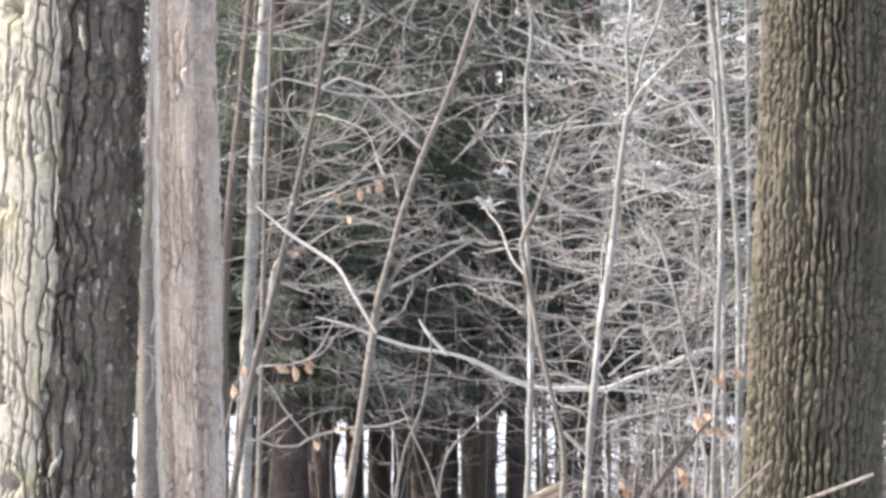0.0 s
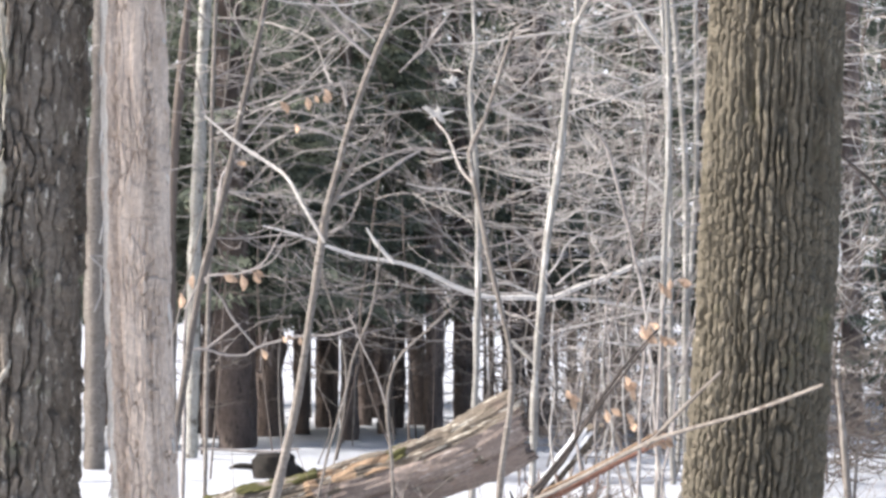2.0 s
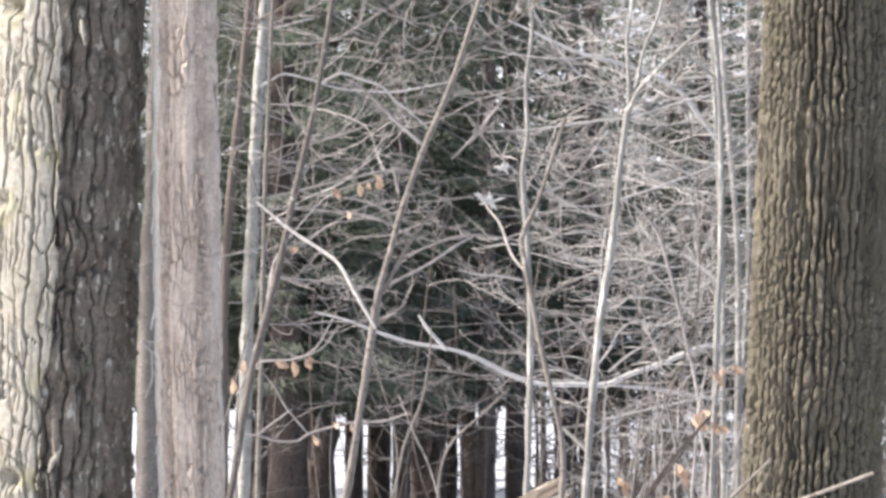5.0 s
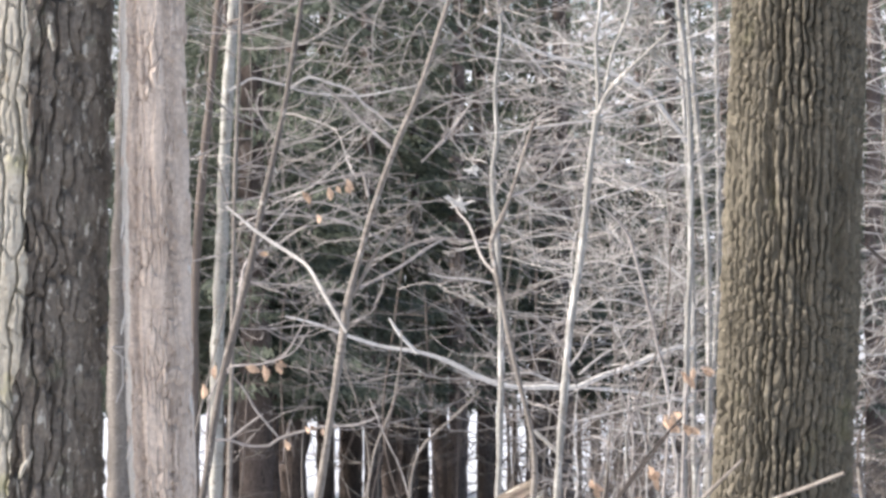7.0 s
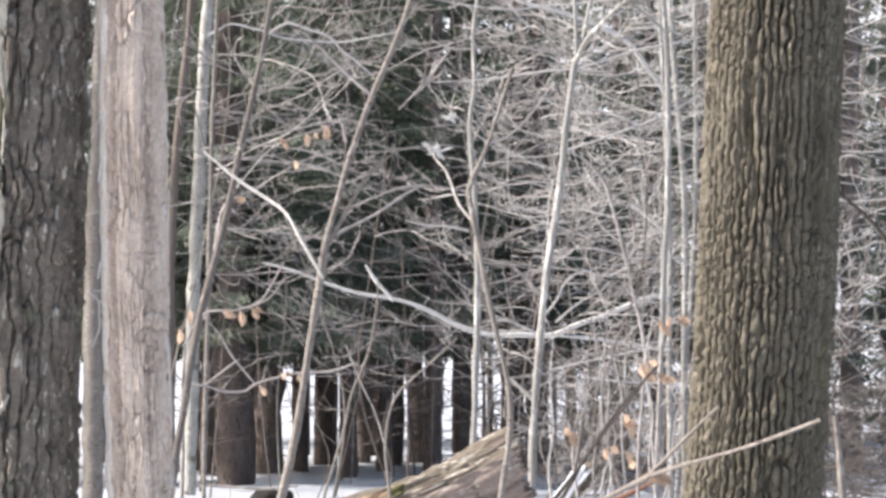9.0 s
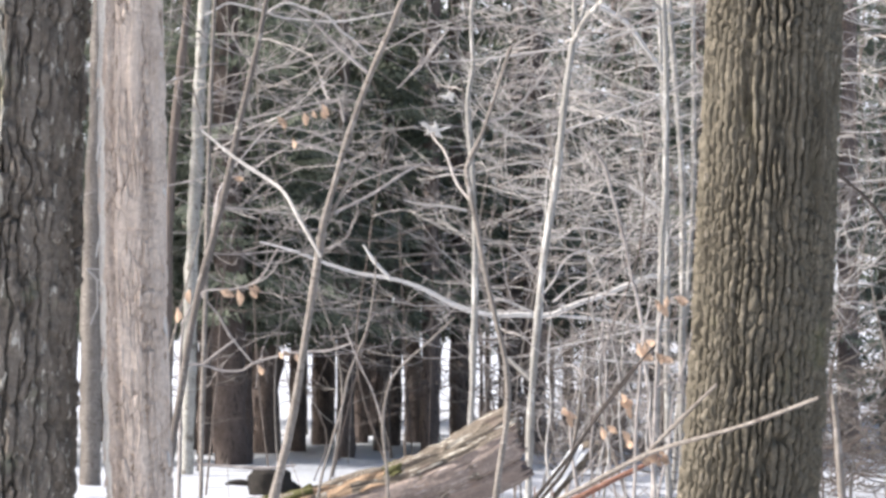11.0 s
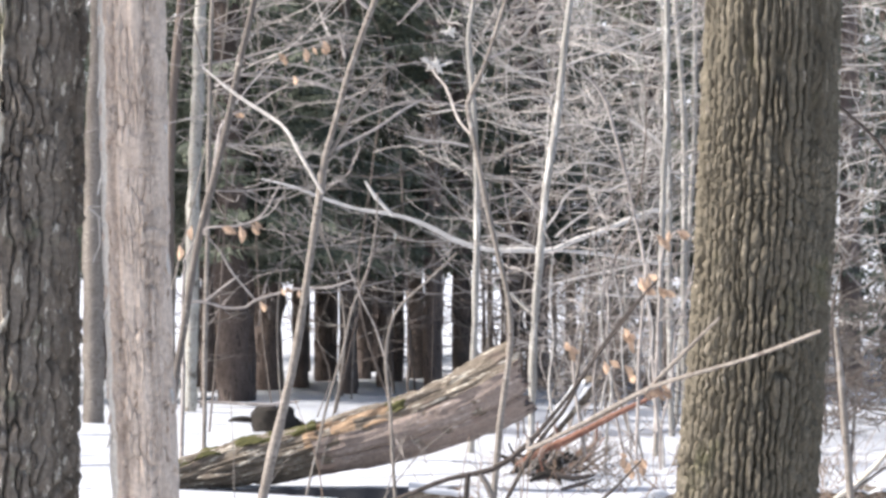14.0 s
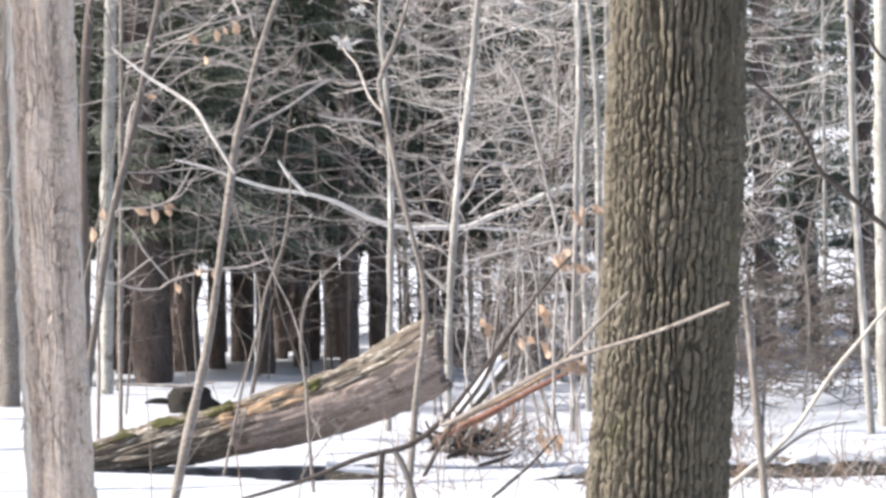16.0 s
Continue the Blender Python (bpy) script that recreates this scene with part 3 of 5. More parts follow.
# ---- slim trees and saplings ----
def slim_tree(name, label, path, mat, seed, top=None, limbs=(), category="sapling", sides=10):
    """A stem with its named branches; limbs: (name, rows, material)."""
    tree = thing(name, label, category)
    if path[0][2] > 0.0:
        (x0, y0, z0, r0), (x1, y1, z1, _) = path[:2]
        path = [(x0 - (x1 - x0) * (z0 + 0.08) / (z1 - z0), y0 - (y1 - y0) * (z0 + 0.08) / (z1 - z0), -0.08, r0 * 1.05)] + list(path)
    rows = tall(path, top) if top else path
    if top:
        crown(tree, rows, top * 0.6, top, 5, 1.6, mat, seed + 300)
    part("trunk", stem(rows, sides, 0.05 if category == "tree" else 0.10, seed), mat, tree)
    for k, (limb_name, limb_rows, limb_mat) in enumerate(limbs):
        part(limb_name, stem(limb_rows, 7, 0.3, seed + 7 * k + 1, 0.05), limb_mat, tree)
    return tree


leaning = slim_tree("forked_sapling", "slender grey-brown sapling leaning over, forked at mid height", [(-0.68, 19.00, 0.60, 0.026), (-0.56, 19.00, 1.11, 0.024), (-0.49, 19.00, 1.50, 0.023), (-0.41, 19.00, 2.01, 0.023), (-0.36, 19.00, 2.33, 0.022), (-0.31, 19.00, 2.52, 0.019), (-0.23, 19.00, 2.81, 0.018), (-0.10, 19.00, 3.18, 0.017), (0.03, 19.00, 3.48, 0.015), (0.18, 19.00, 3.93, 0.014)], SAPLING, 1, 6.0, [
    ("branch", [(-0.35, 19.00, 2.34, 0.013), (-0.25, 19.00, 2.49, 0.011), (-0.16, 19.00, 2.66, 0.010), (-0.05, 19.00, 2.79, 0.008), (0.06, 19.00, 2.87, 0.005)], SAPLING),
    ("branch", [(-0.31, 19.00, 2.38, 0.010), (-0.09, 19.20, 2.50, 0.009), (0.07, 19.40, 2.62, 0.008), (0.20, 19.60, 2.70, 0.005)], TWIG),
    ("dead_branch", [(-0.38, 18.90, 2.13, 0.010), (-0.51, 18.98, 2.36, 0.012), (-0.59, 19.06, 2.50, 0.012), (-0.69, 19.14, 2.58, 0.011), (-0.87, 19.22, 2.70, 0.010), (-1.07, 19.30, 2.87, 0.007)], LIMB),
    ("branch", [(-0.25, 19.00, 2.90, 0.010), (-0.27, 19.00, 2.99, 0.008), (-0.30, 19.00, 3.06, 0.004)], TWIG),
    ("branch", [(-0.09, 19.00, 3.16, 0.011), (-0.20, 19.00, 3.25, 0.010), (-0.30, 19.00, 3.34, 0.010), (-0.43, 19.00, 3.47, 0.008), (-0.53, 19.00, 3.54, 0.005)], TWIG),
])
brown_leaner = slim_tree("leaning_sapling", "dark grey-brown leaning sapling stem", [(-1.44, 22.00, 0.74, 0.030), (-1.35, 22.00, 1.33, 0.027), (-1.25, 22.00, 1.92, 0.025), (-1.10, 22.00, 2.51, 0.024), (-1.03, 22.00, 2.81, 0.022), (-0.98, 22.00, 3.07, 0.021), (-0.84, 22.00, 3.70, 0.019), (-0.73, 22.00, 4.37, 0.016)], GREYBROWN, 2, 7.0)
slim_tree("grey_beech", "straight smooth grey beech trunk in the snow", [(-2.59, 44.00, -0.38, 0.089), (-2.58, 44.00, 1.36, 0.089), (-2.56, 44.00, 2.69, 0.083), (-2.51, 44.00, 3.95, 0.083), (-2.47, 44.00, 5.06, 0.080), (-2.40, 44.00, 6.25, 0.077)], BEECH, 3, 12.0, category="tree")
slim_tree("dark_young_tree", "slim brown-grey young tree trunk", [(-2.35, 36.00, 1.51, 0.048), (-2.32, 36.00, 3.44, 0.046), (-2.16, 36.00, 5.30, 0.041), (-2.08, 36.00, 6.13, 0.039)], BROWN, 4, 9.0, category="tree")
slim_tree("grey_young_tree", "slim grey trunk standing behind the thick trees", [(-3.52, 40.00, -0.37, 0.128), (-3.50, 40.00, 2.72, 0.121), (-3.44, 40.00, 5.41, 0.094)], SAPLING, 5, 11.0, category="tree")
slim_tree("dark_young_tree", "slim brown trunk standing behind the thick trees", [(-5.72, 42.00, 3.75, 0.085), (-5.70, 42.00, 5.46, 0.085), (-5.72, 42.00, 6.88, 0.085)], BROWN, 6, 11.0, category="tree")
snapped = slim_tree("broken_sapling", "crooked brown sapling with a snapped-off top", [(0.66, 21.00, 0.44, 0.021), (0.69, 21.00, 0.79, 0.020), (0.75, 21.00, 1.21, 0.018), (0.74, 21.00, 1.50, 0.017), (0.68, 21.00, 1.78, 0.016), (0.61, 21.00, 2.09, 0.016), (0.55, 21.00, 2.41, 0.017), (0.51, 21.00, 2.61, 0.018), (0.49, 21.00, 2.75, 0.018), (0.55, 21.00, 2.89, 0.016), (0.62, 21.00, 3.07, 0.014), (0.76, 21.00, 3.51, 0.011)], SAPLING, 7, None, [
    ("branch", [(0.51, 21.00, 2.55, 0.008), (0.43, 21.25, 2.67, 0.009), (0.36, 21.50, 2.88, 0.009), (0.29, 21.75, 2.99, 0.007), (0.25, 22.00, 3.10, 0.004)], TWIG),
    ("branch", [(0.59, 21.00, 3.03, 0.008), (0.73, 21.00, 3.07, 0.008), (0.87, 21.00, 3.21, 0.007), (1.01, 21.00, 3.41, 0.006)], TWIG),
])
rng = np.random.default_rng(17)
for cx, cz, count, size in ((0.38, 3.21, 6, 0.055), (0.30, 3.00, 7, 0.075), (0.25, 3.02, 4, 0.055)):
    for k in range(count):
        a = 6.28 * k / count + rng.normal() * 0.3
        reach = size * rng.uniform(0.7, 1.3)
        part("splinter", stem([(cx, 21.20, cz, 0.011), (cx + 0.5 * reach * math.cos(a), 21.20, cz + 0.35 * reach * math.sin(a), 0.010), (cx + reach * math.cos(a), 21.19, cz + 0.7 * reach * math.sin(a), 0.003)], 5, 0.3, k, 0.02), RIM, snapped, "torn whitish splinter")
slim_tree("white_sapling", "thin straight whitish sapling behind the fallen log", [(0.82, 33.00, 0.78, 0.031), (0.85, 33.00, 1.66, 0.031), (0.86, 33.00, 2.55, 0.031), (0.83, 33.00, 3.38, 0.027), (0.78, 33.00, 4.05, 0.024), (0.83, 33.00, 4.44, 0.022), (0.81, 33.00, 4.94, 0.022), (0.87, 33.00, 5.44, 0.020), (0.85, 33.00, 5.79, 0.018)], GREY, 8, 8.0)
slim_tree("pale_birch", "slender pale birch stem forking near the top", [(1.26, 30.00, 0.45, 0.036), (1.29, 30.00, 1.26, 0.036), (1.35, 30.00, 1.96, 0.036), (1.40, 30.00, 2.47, 0.034), (1.47, 30.00, 2.92, 0.034), (1.52, 30.00, 3.27, 0.032), (1.56, 30.00, 3.73, 0.030), (1.65, 30.00, 4.39, 0.028)], GREY, 9, None, [
    ("branch", [(1.66, 30.00, 4.35, 0.022), (1.65, 30.00, 4.92, 0.018), (1.68, 30.00, 5.42, 0.016), (1.69, 30.00, 6.04, 0.012)], GREY),
    ("branch", [(1.66, 30.00, 4.36, 0.026), (1.74, 29.75, 4.56, 0.022), (1.85, 29.50, 4.66, 0.020), (2.00, 29.25, 4.81, 0.016), (2.23, 29.00, 5.00, 0.012)], GREY),
    ("branch", [(1.72, 30.00, 4.55, 0.018), (1.80, 30.33, 4.95, 0.016), (1.95, 30.67, 5.30, 0.016), (2.07, 31.00, 5.71, 0.012)], GREY),
    ("branch", [(1.38, 30.00, 2.26, 0.016), (1.25, 30.00, 2.41, 0.014), (1.10, 30.00, 2.54, 0.012)], TWIG),
    ("branch", [(1.29, 30.00, 1.36, 0.018), (1.18, 30.00, 1.46, 0.016), (1.08, 30.00, 1.56, 0.012)], WHITEWOOD),
    ("branch", [(1.59, 30.00, 3.67, 0.018), (1.49, 30.00, 3.75, 0.016), (1.37, 30.00, 3.77, 0.010)], TWIG),
])
slim_tree("arching_limb_tree", "thin tree with long drooping pale limbs", [(3.02, 36.00, 0.02, 0.034), (3.00, 36.00, 1.20, 0.034), (3.00, 36.00, 2.65, 0.029), (2.97, 36.00, 3.86, 0.027), (2.91, 36.00, 5.07, 0.024)], GREY, 10, 9.0, [
    ("limb", [(2.98, 35.80, 2.40, 0.025), (2.81, 35.74, 2.42, 0.021), (2.60, 35.68, 2.35, 0.025), (2.30, 35.62, 2.21, 0.027), (1.93, 35.55, 2.09, 0.029), (1.63, 35.49, 2.01, 0.032), (1.15, 35.43, 2.00, 0.029), (0.80, 35.37, 2.07, 0.027), (0.38, 35.31, 2.27, 0.024), (0.05, 35.25, 2.37, 0.021), (-0.33, 35.18, 2.43, 0.019), (-0.65, 35.12, 2.53, 0.016), (-0.98, 35.06, 2.65, 0.013), (-1.33, 35.00, 2.74, 0.010)], ARCH),
    ("limb", [(2.99, 35.90, 1.85, 0.021), (2.55, 35.77, 1.92, 0.021), (2.18, 35.63, 1.98, 0.019), (1.75, 35.50, 2.00, 0.013)], ARCH),
    ("limb", [(0.05, 35.00, 2.36, 0.024), (-0.13, 35.00, 2.54, 0.021), (-0.25, 35.00, 2.72, 0.013)], ARCH),
    ("limb", [(2.97, 35.90, 4.57, 0.021), (2.81, 35.81, 4.77, 0.025), (2.54, 35.73, 5.11, 0.027), (2.29, 35.64, 5.27, 0.027), (1.95, 35.56, 5.40, 0.024), (1.59, 35.47, 5.47, 0.021), (1.23, 35.39, 5.60, 0.019), (0.69, 35.30, 5.83, 0.013)], ARCH),
    ("limb", [(2.99, 36.00, 3.07, 0.021), (2.80, 36.00, 3.25, 0.021), (2.56, 36.00, 3.43, 0.017)], ARCH),
])
slim_tree("thin_pale_tree", "thin pale trunk close behind the oak", [(3.34, 38.00, 0.03, 0.036), (3.33, 38.00, 1.69, 0.036), (3.34, 38.00, 3.35, 0.036), (3.24, 38.00, 4.76, 0.033)], GREY, 11, 9.0)
slim_tree("thin_pale_tree", "thin whitish trunk close behind the oak", [(3.41, 39.00, 1.31, 0.031), (3.50, 39.00, 2.62, 0.031), (3.55, 39.00, 3.61, 0.029), (3.55, 39.00, 4.92, 0.029), (3.54, 39.00, 6.24, 0.026)], GREY, 12, 9.0)
slim_tree("drooping_sapling", "thin sapling bent over in an arch", [(2.64, 33.00, 0.12, 0.020), (2.56, 33.00, 1.23, 0.018), (2.49, 33.00, 1.95, 0.018), (2.40, 33.00, 2.34, 0.018), (2.32, 33.00, 2.73, 0.018), (2.20, 33.00, 3.17, 0.018), (2.12, 33.00, 3.45, 0.018), (1.95, 33.00, 3.67, 0.016), (1.73, 33.00, 3.80, 0.011)], TWIG, 13)
low_twigs = slim_tree("low_beech", "low beech sapling with level twigs and a few dry leaves", [(-1.73, 28.00, 0.27, 0.019), (-1.71, 28.00, 0.98, 0.017), (-1.72, 28.00, 1.49, 0.015), (-1.70, 28.00, 1.82, 0.011)], TWIG, 14, None, [
    ("branch", [(-1.72, 28.00, 1.48, 0.015), (-1.53, 28.00, 1.49, 0.013), (-1.37, 28.00, 1.44, 0.013), (-1.19, 28.00, 1.44, 0.013), (-1.11, 28.00, 1.50, 0.013), (-0.78, 28.00, 1.59, 0.011), (-0.50, 28.00, 1.61, 0.011), (-0.29, 28.00, 1.68, 0.008)], TWIG),
    ("branch", [(-1.53, 28.00, 1.49, 0.011), (-1.42, 28.00, 1.58, 0.011), (-1.35, 28.00, 1.64, 0.009), (-1.25, 28.00, 1.71, 0.008)], TWIG),
    ("branch", [(-1.71, 28.00, 1.82, 0.009), (-1.54, 28.00, 2.09, 0.009), (-1.26, 28.00, 2.12, 0.009), (-1.07, 28.00, 2.20, 0.009), (-0.95, 28.00, 2.39, 0.008), (-0.89, 28.00, 2.51, 0.006)], TWIG),
    ("branch", [(-1.11, 28.00, 1.50, 0.009), (-1.30, 28.00, 1.73, 0.009), (-1.39, 28.00, 1.89, 0.009), (-1.49, 28.00, 2.01, 0.006)], TWIG),
])
hang_leaves(low_twigs, [(-0.90, 27.90, 1.60), (-0.75, 27.90, 1.59), (-1.07, 27.90, 1.49), (-0.86, 27.90, 1.61)], 4, 1.2)
leaf_twig = part("branch", stem([(-1.20, 21.95, 1.95, 0.007), (-1.18, 21.80, 1.99, 0.006), (-0.97, 21.80, 2.01, 0.005), (-0.78, 21.80, 2.08, 0.005), (-0.67, 21.80, 2.23, 0.003)], 6, 0.4, 81, 0.04), TWIG, brown_leaner)
hang_leaves(leaf_twig, [(-1.28, 21.75, 2.00), (-1.08, 21.75, 1.99), (-0.97, 21.75, 2.00), (-0.89, 21.75, 2.02), (-0.87, 21.75, 2.03), (-1.36, 21.75, 1.88)], 5, 1.25)
leaf_twig = part("branch", stem([(-1.16, 22.0, 2.27, 0.007), (-1.15, 23.0, 2.70, 0.006), (-0.91, 24.0, 3.14, 0.006), (-0.74, 24.0, 3.26, 0.005), (-0.50, 24.0, 3.34, 0.005), (-0.26, 24.0, 3.44, 0.003)], 6, 0.4, 82, 0.04), TWIG, brown_leaner)
hang_leaves(leaf_twig, [(-0.79, 23.9, 3.27), (-0.54, 23.9, 3.31), (-0.48, 23.9, 3.31), (-0.47, 23.9, 3.36), (-0.75, 23.9, 3.25), (-0.60, 23.9, 3.30)], 6, 1.15)
leaf_twig = part("branch", stem([(-1.13, 22.0, 2.40, 0.007), (-1.15, 23.2, 2.74, 0.006), (-0.96, 24.0, 2.90, 0.005), (-0.78, 24.0, 3.02, 0.005), (-0.64, 24.0, 3.04, 0.004), (-0.34, 24.0, 3.14, 0.003)], 6, 0.4, 83, 0.04), TWIG, brown_leaner)
hang_leaves(leaf_twig, [(-0.68, 23.9, 3.11), (-1.11, 23.9, 2.85), (-1.08, 23.9, 2.84)], 7, 1.15)
thin_wand = slim_tree("thin_sapling", "thin forked sapling stem among the pine trunks", [(0.03, 24.00, 0.27, 0.013), (-0.00, 24.00, 0.75, 0.011), (-0.03, 24.00, 1.07, 0.011), (-0.00, 24.00, 1.32, 0.010), (0.08, 24.00, 1.48, 0.010), (0.30, 24.00, 1.68, 0.008), (0.48, 24.00, 1.85, 0.006)], SAPLING, 15, None, [
    ("branch", [(-0.03, 24.00, 1.07, 0.008), (-0.10, 24.00, 1.31, 0.006), (-0.21, 24.00, 1.54, 0.006), (-0.31, 24.00, 1.80, 0.005)], TWIG)])
slim_tree("thin_sapling", "thin grey sapling stem curving upward", [(-0.54, 26.00, 0.46, 0.010), (-0.48, 26.00, 0.72, 0.010), (-0.35, 26.00, 1.16, 0.010), (-0.29, 26.00, 1.44, 0.010), (-0.16, 26.00, 1.77, 0.009), (-0.10, 26.00, 2.12, 0.007), (-0.09, 26.00, 2.34, 0.005)], SAPLING, 16)

def twiggy(tree, rows, mat, seed, count=5):
    """A limb with short side twigs along it."""
    rng = np.random.default_rng(seed)
    rows = [(x, y, z, 0.62 * r) for x, y, z, r in rows]
    limb = part("limb", stem(rows, 7, 0.5, seed, 0.05), mat, tree)
    path = smooth_path(rows, 0.05)
    buf = Buffer()
    for q in range(count):
        k = int(rng.uniform(0.1, 0.95) * (len(path) - 2))
        d = path[k + 1, :3] - path[k, :3]
        d /= np.linalg.norm(d)
        spray(buf, path[k, :3], d * 0.8 + np.array([0, rng.normal() * 0.5, rng.uniform(-0.5, 0.8)]), rng.uniform(0.25, 0.7), path[k, 3] * 0.55, rng, 1, 0.0, 0.4)
    tagged(part("brushwood", buf, TWIG, limb), kind="stuff")


beech = slim_tree("spreading_beech", "slim beech with long level pale limbs", [(-1.71, 31.00, 0.03, 0.023), (-1.69, 31.00, 1.22, 0.023), (-1.67, 31.00, 2.37, 0.021), (-1.65, 31.00, 3.52, 0.019), (-1.62, 31.00, 4.56, 0.017), (-1.58, 31.00, 5.50, 0.015)], SAPLING, 61, 8.0)
for k, (rows, mat) in enumerate([
    ([(-1.68, 31.00, 4.71, 0.019), (-1.56, 31.00, 4.78, 0.017), (-1.46, 31.00, 4.82, 0.019), (-1.17, 31.00, 4.75, 0.019), (-1.01, 31.00, 4.69, 0.015), (-0.75, 31.00, 4.66, 0.017), (-0.44, 31.00, 4.65, 0.017), (-0.13, 31.00, 4.71, 0.012), (0.11, 31.00, 4.76, 0.010)], LIMB),
    ([(-1.17, 31.00, 4.69, 0.017), (-0.96, 31.00, 4.82, 0.019), (-0.75, 31.00, 4.76, 0.019), (-0.57, 31.00, 4.69, 0.019), (-0.44, 31.00, 4.55, 0.019), (-0.33, 31.00, 4.48, 0.017), (-0.13, 31.00, 4.32, 0.010)], LIMB),
    ([(-1.64, 31.00, 3.98, 0.012), (-1.17, 31.00, 4.18, 0.010), (-0.75, 31.00, 4.32, 0.010), (-0.44, 31.00, 4.42, 0.006)], TWIG),
    ([(-1.74, 31.00, 3.65, 0.017), (-1.43, 31.00, 3.71, 0.017), (-0.96, 31.00, 3.82, 0.017), (-0.49, 31.00, 3.93, 0.012), (-0.13, 31.00, 3.88, 0.010)], TWIG),
    ([(-1.68, 31.00, 2.94, 0.012), (-1.13, 31.00, 2.90, 0.010), (-0.66, 31.00, 2.84, 0.010), (-0.35, 31.00, 2.78, 0.006)], TWIG),
    ([(-1.70, 31.00, 2.51, 0.012), (-1.39, 31.00, 2.50, 0.010), (-0.97, 31.00, 2.53, 0.010), (-0.61, 31.00, 2.48, 0.006)], TWIG),
    ([(-1.69, 31.00, 3.57, 0.017), (-1.09, 31.00, 3.55, 0.017), (-0.67, 31.00, 3.50, 0.017), (-0.36, 31.00, 3.36, 0.012), (-0.15, 31.00, 3.21, 0.008)], TWIG),
]):
    twiggy(beech, rows, mat, 400 + k)
beech = slim_tree("spreading_beech", "slim beech with long level pale limbs", [(2.56, 32.00, 0.94, 0.028), (2.60, 32.00, 2.22, 0.028), (2.65, 32.00, 3.41, 0.028), (2.65, 32.00, 4.27, 0.028), (2.60, 32.00, 5.14, 0.028), (2.54, 32.00, 5.68, 0.026)], GREY, 62, 8.0)
for k, (rows, mat) in enumerate([
    ([(2.94, 32.00, 4.26, 0.017), (2.51, 32.00, 4.03, 0.019), (2.13, 32.00, 3.89, 0.019), (1.81, 32.00, 3.77, 0.017), (1.49, 32.00, 3.67, 0.013), (1.11, 32.00, 3.67, 0.011)], LIMB),
    ([(2.95, 32.00, 4.81, 0.017), (2.41, 32.00, 4.70, 0.019), (2.14, 32.00, 4.62, 0.019), (1.81, 32.00, 4.52, 0.017), (1.49, 32.00, 4.48, 0.017), (1.16, 32.00, 4.44, 0.017), (0.84, 32.00, 4.40, 0.013), (0.41, 32.00, 4.37, 0.011)], LIMB),
    ([(2.62, 32.00, 4.87, 0.017), (2.14, 32.00, 4.67, 0.017), (1.49, 32.00, 4.67, 0.017), (1.17, 32.00, 4.73, 0.013), (0.63, 32.00, 4.69, 0.013), (0.38, 32.00, 4.78, 0.011)], TWIG),
    ([(2.58, 32.00, 5.27, 0.017), (2.03, 32.00, 5.16, 0.017), (1.49, 32.00, 5.11, 0.013), (1.17, 32.00, 5.07, 0.013), (0.68, 32.00, 5.11, 0.013), (0.36, 32.00, 5.18, 0.009)], LIMB),
    ([(2.38, 32.00, 3.96, 0.017), (2.24, 32.00, 4.02, 0.019), (2.00, 32.00, 4.11, 0.017), (1.86, 32.00, 4.11, 0.011)], LIMB),
    ([(1.37, 32.00, 4.88, 0.013), (1.25, 32.00, 4.97, 0.019), (1.08, 32.00, 5.19, 0.017), (0.90, 32.00, 5.46, 0.015), (0.79, 32.00, 5.68, 0.013)], LIMB),
    ([(1.68, 32.00, 4.23, 0.017), (1.38, 32.00, 4.21, 0.017), (1.16, 32.00, 4.16, 0.013), (0.95, 32.00, 4.05, 0.009)], TWIG),
    ([(1.47, 32.00, 2.15, 0.019), (1.60, 32.00, 2.31, 0.019), (1.68, 32.00, 2.47, 0.019), (1.84, 32.00, 2.58, 0.017), (2.06, 32.00, 2.53, 0.017), (2.27, 32.00, 2.61, 0.011)], LIMB),
    ([(1.58, 32.00, 2.09, 0.017), (1.79, 32.00, 2.26, 0.017), (2.01, 32.00, 2.39, 0.017), (2.09, 32.00, 2.49, 0.011)], LIMB),
    ([(1.42, 32.00, 1.97, 0.019), (1.26, 32.00, 2.04, 0.019), (1.09, 32.00, 2.10, 0.019), (0.88, 32.00, 2.09, 0.011)], LIMB),
    ([(2.67, 32.00, 1.89, 0.017), (2.22, 32.00, 1.79, 0.017), (1.90, 32.00, 1.72, 0.017), (1.53, 32.00, 1.63, 0.011)], LIMB),
    ([(2.67, 32.00, 1.50, 0.019), (2.44, 32.00, 1.51, 0.019), (2.12, 32.00, 1.53, 0.019), (1.88, 32.00, 1.56, 0.011)], LIMB),
    ([(0.74, 32.00, 2.96, 0.021), (0.55, 32.00, 2.99, 0.019), (0.34, 32.00, 3.01, 0.017), (0.15, 32.00, 3.05, 0.011)], LIMB),
    ([(0.74, 32.00, 3.33, 0.013), (0.44, 32.00, 3.38, 0.017), (0.17, 32.00, 3.38, 0.017), (-0.20, 32.00, 3.25, 0.013), (-0.42, 32.00, 3.16, 0.009)], TWIG),
    ([(0.08, 31.00, 4.03, 0.010), (0.24, 31.00, 4.20, 0.019), (0.40, 31.00, 4.39, 0.019), (0.55, 31.00, 4.59, 0.012)], TWIG),
]):
    twiggy(beech, rows, mat, 420 + k)

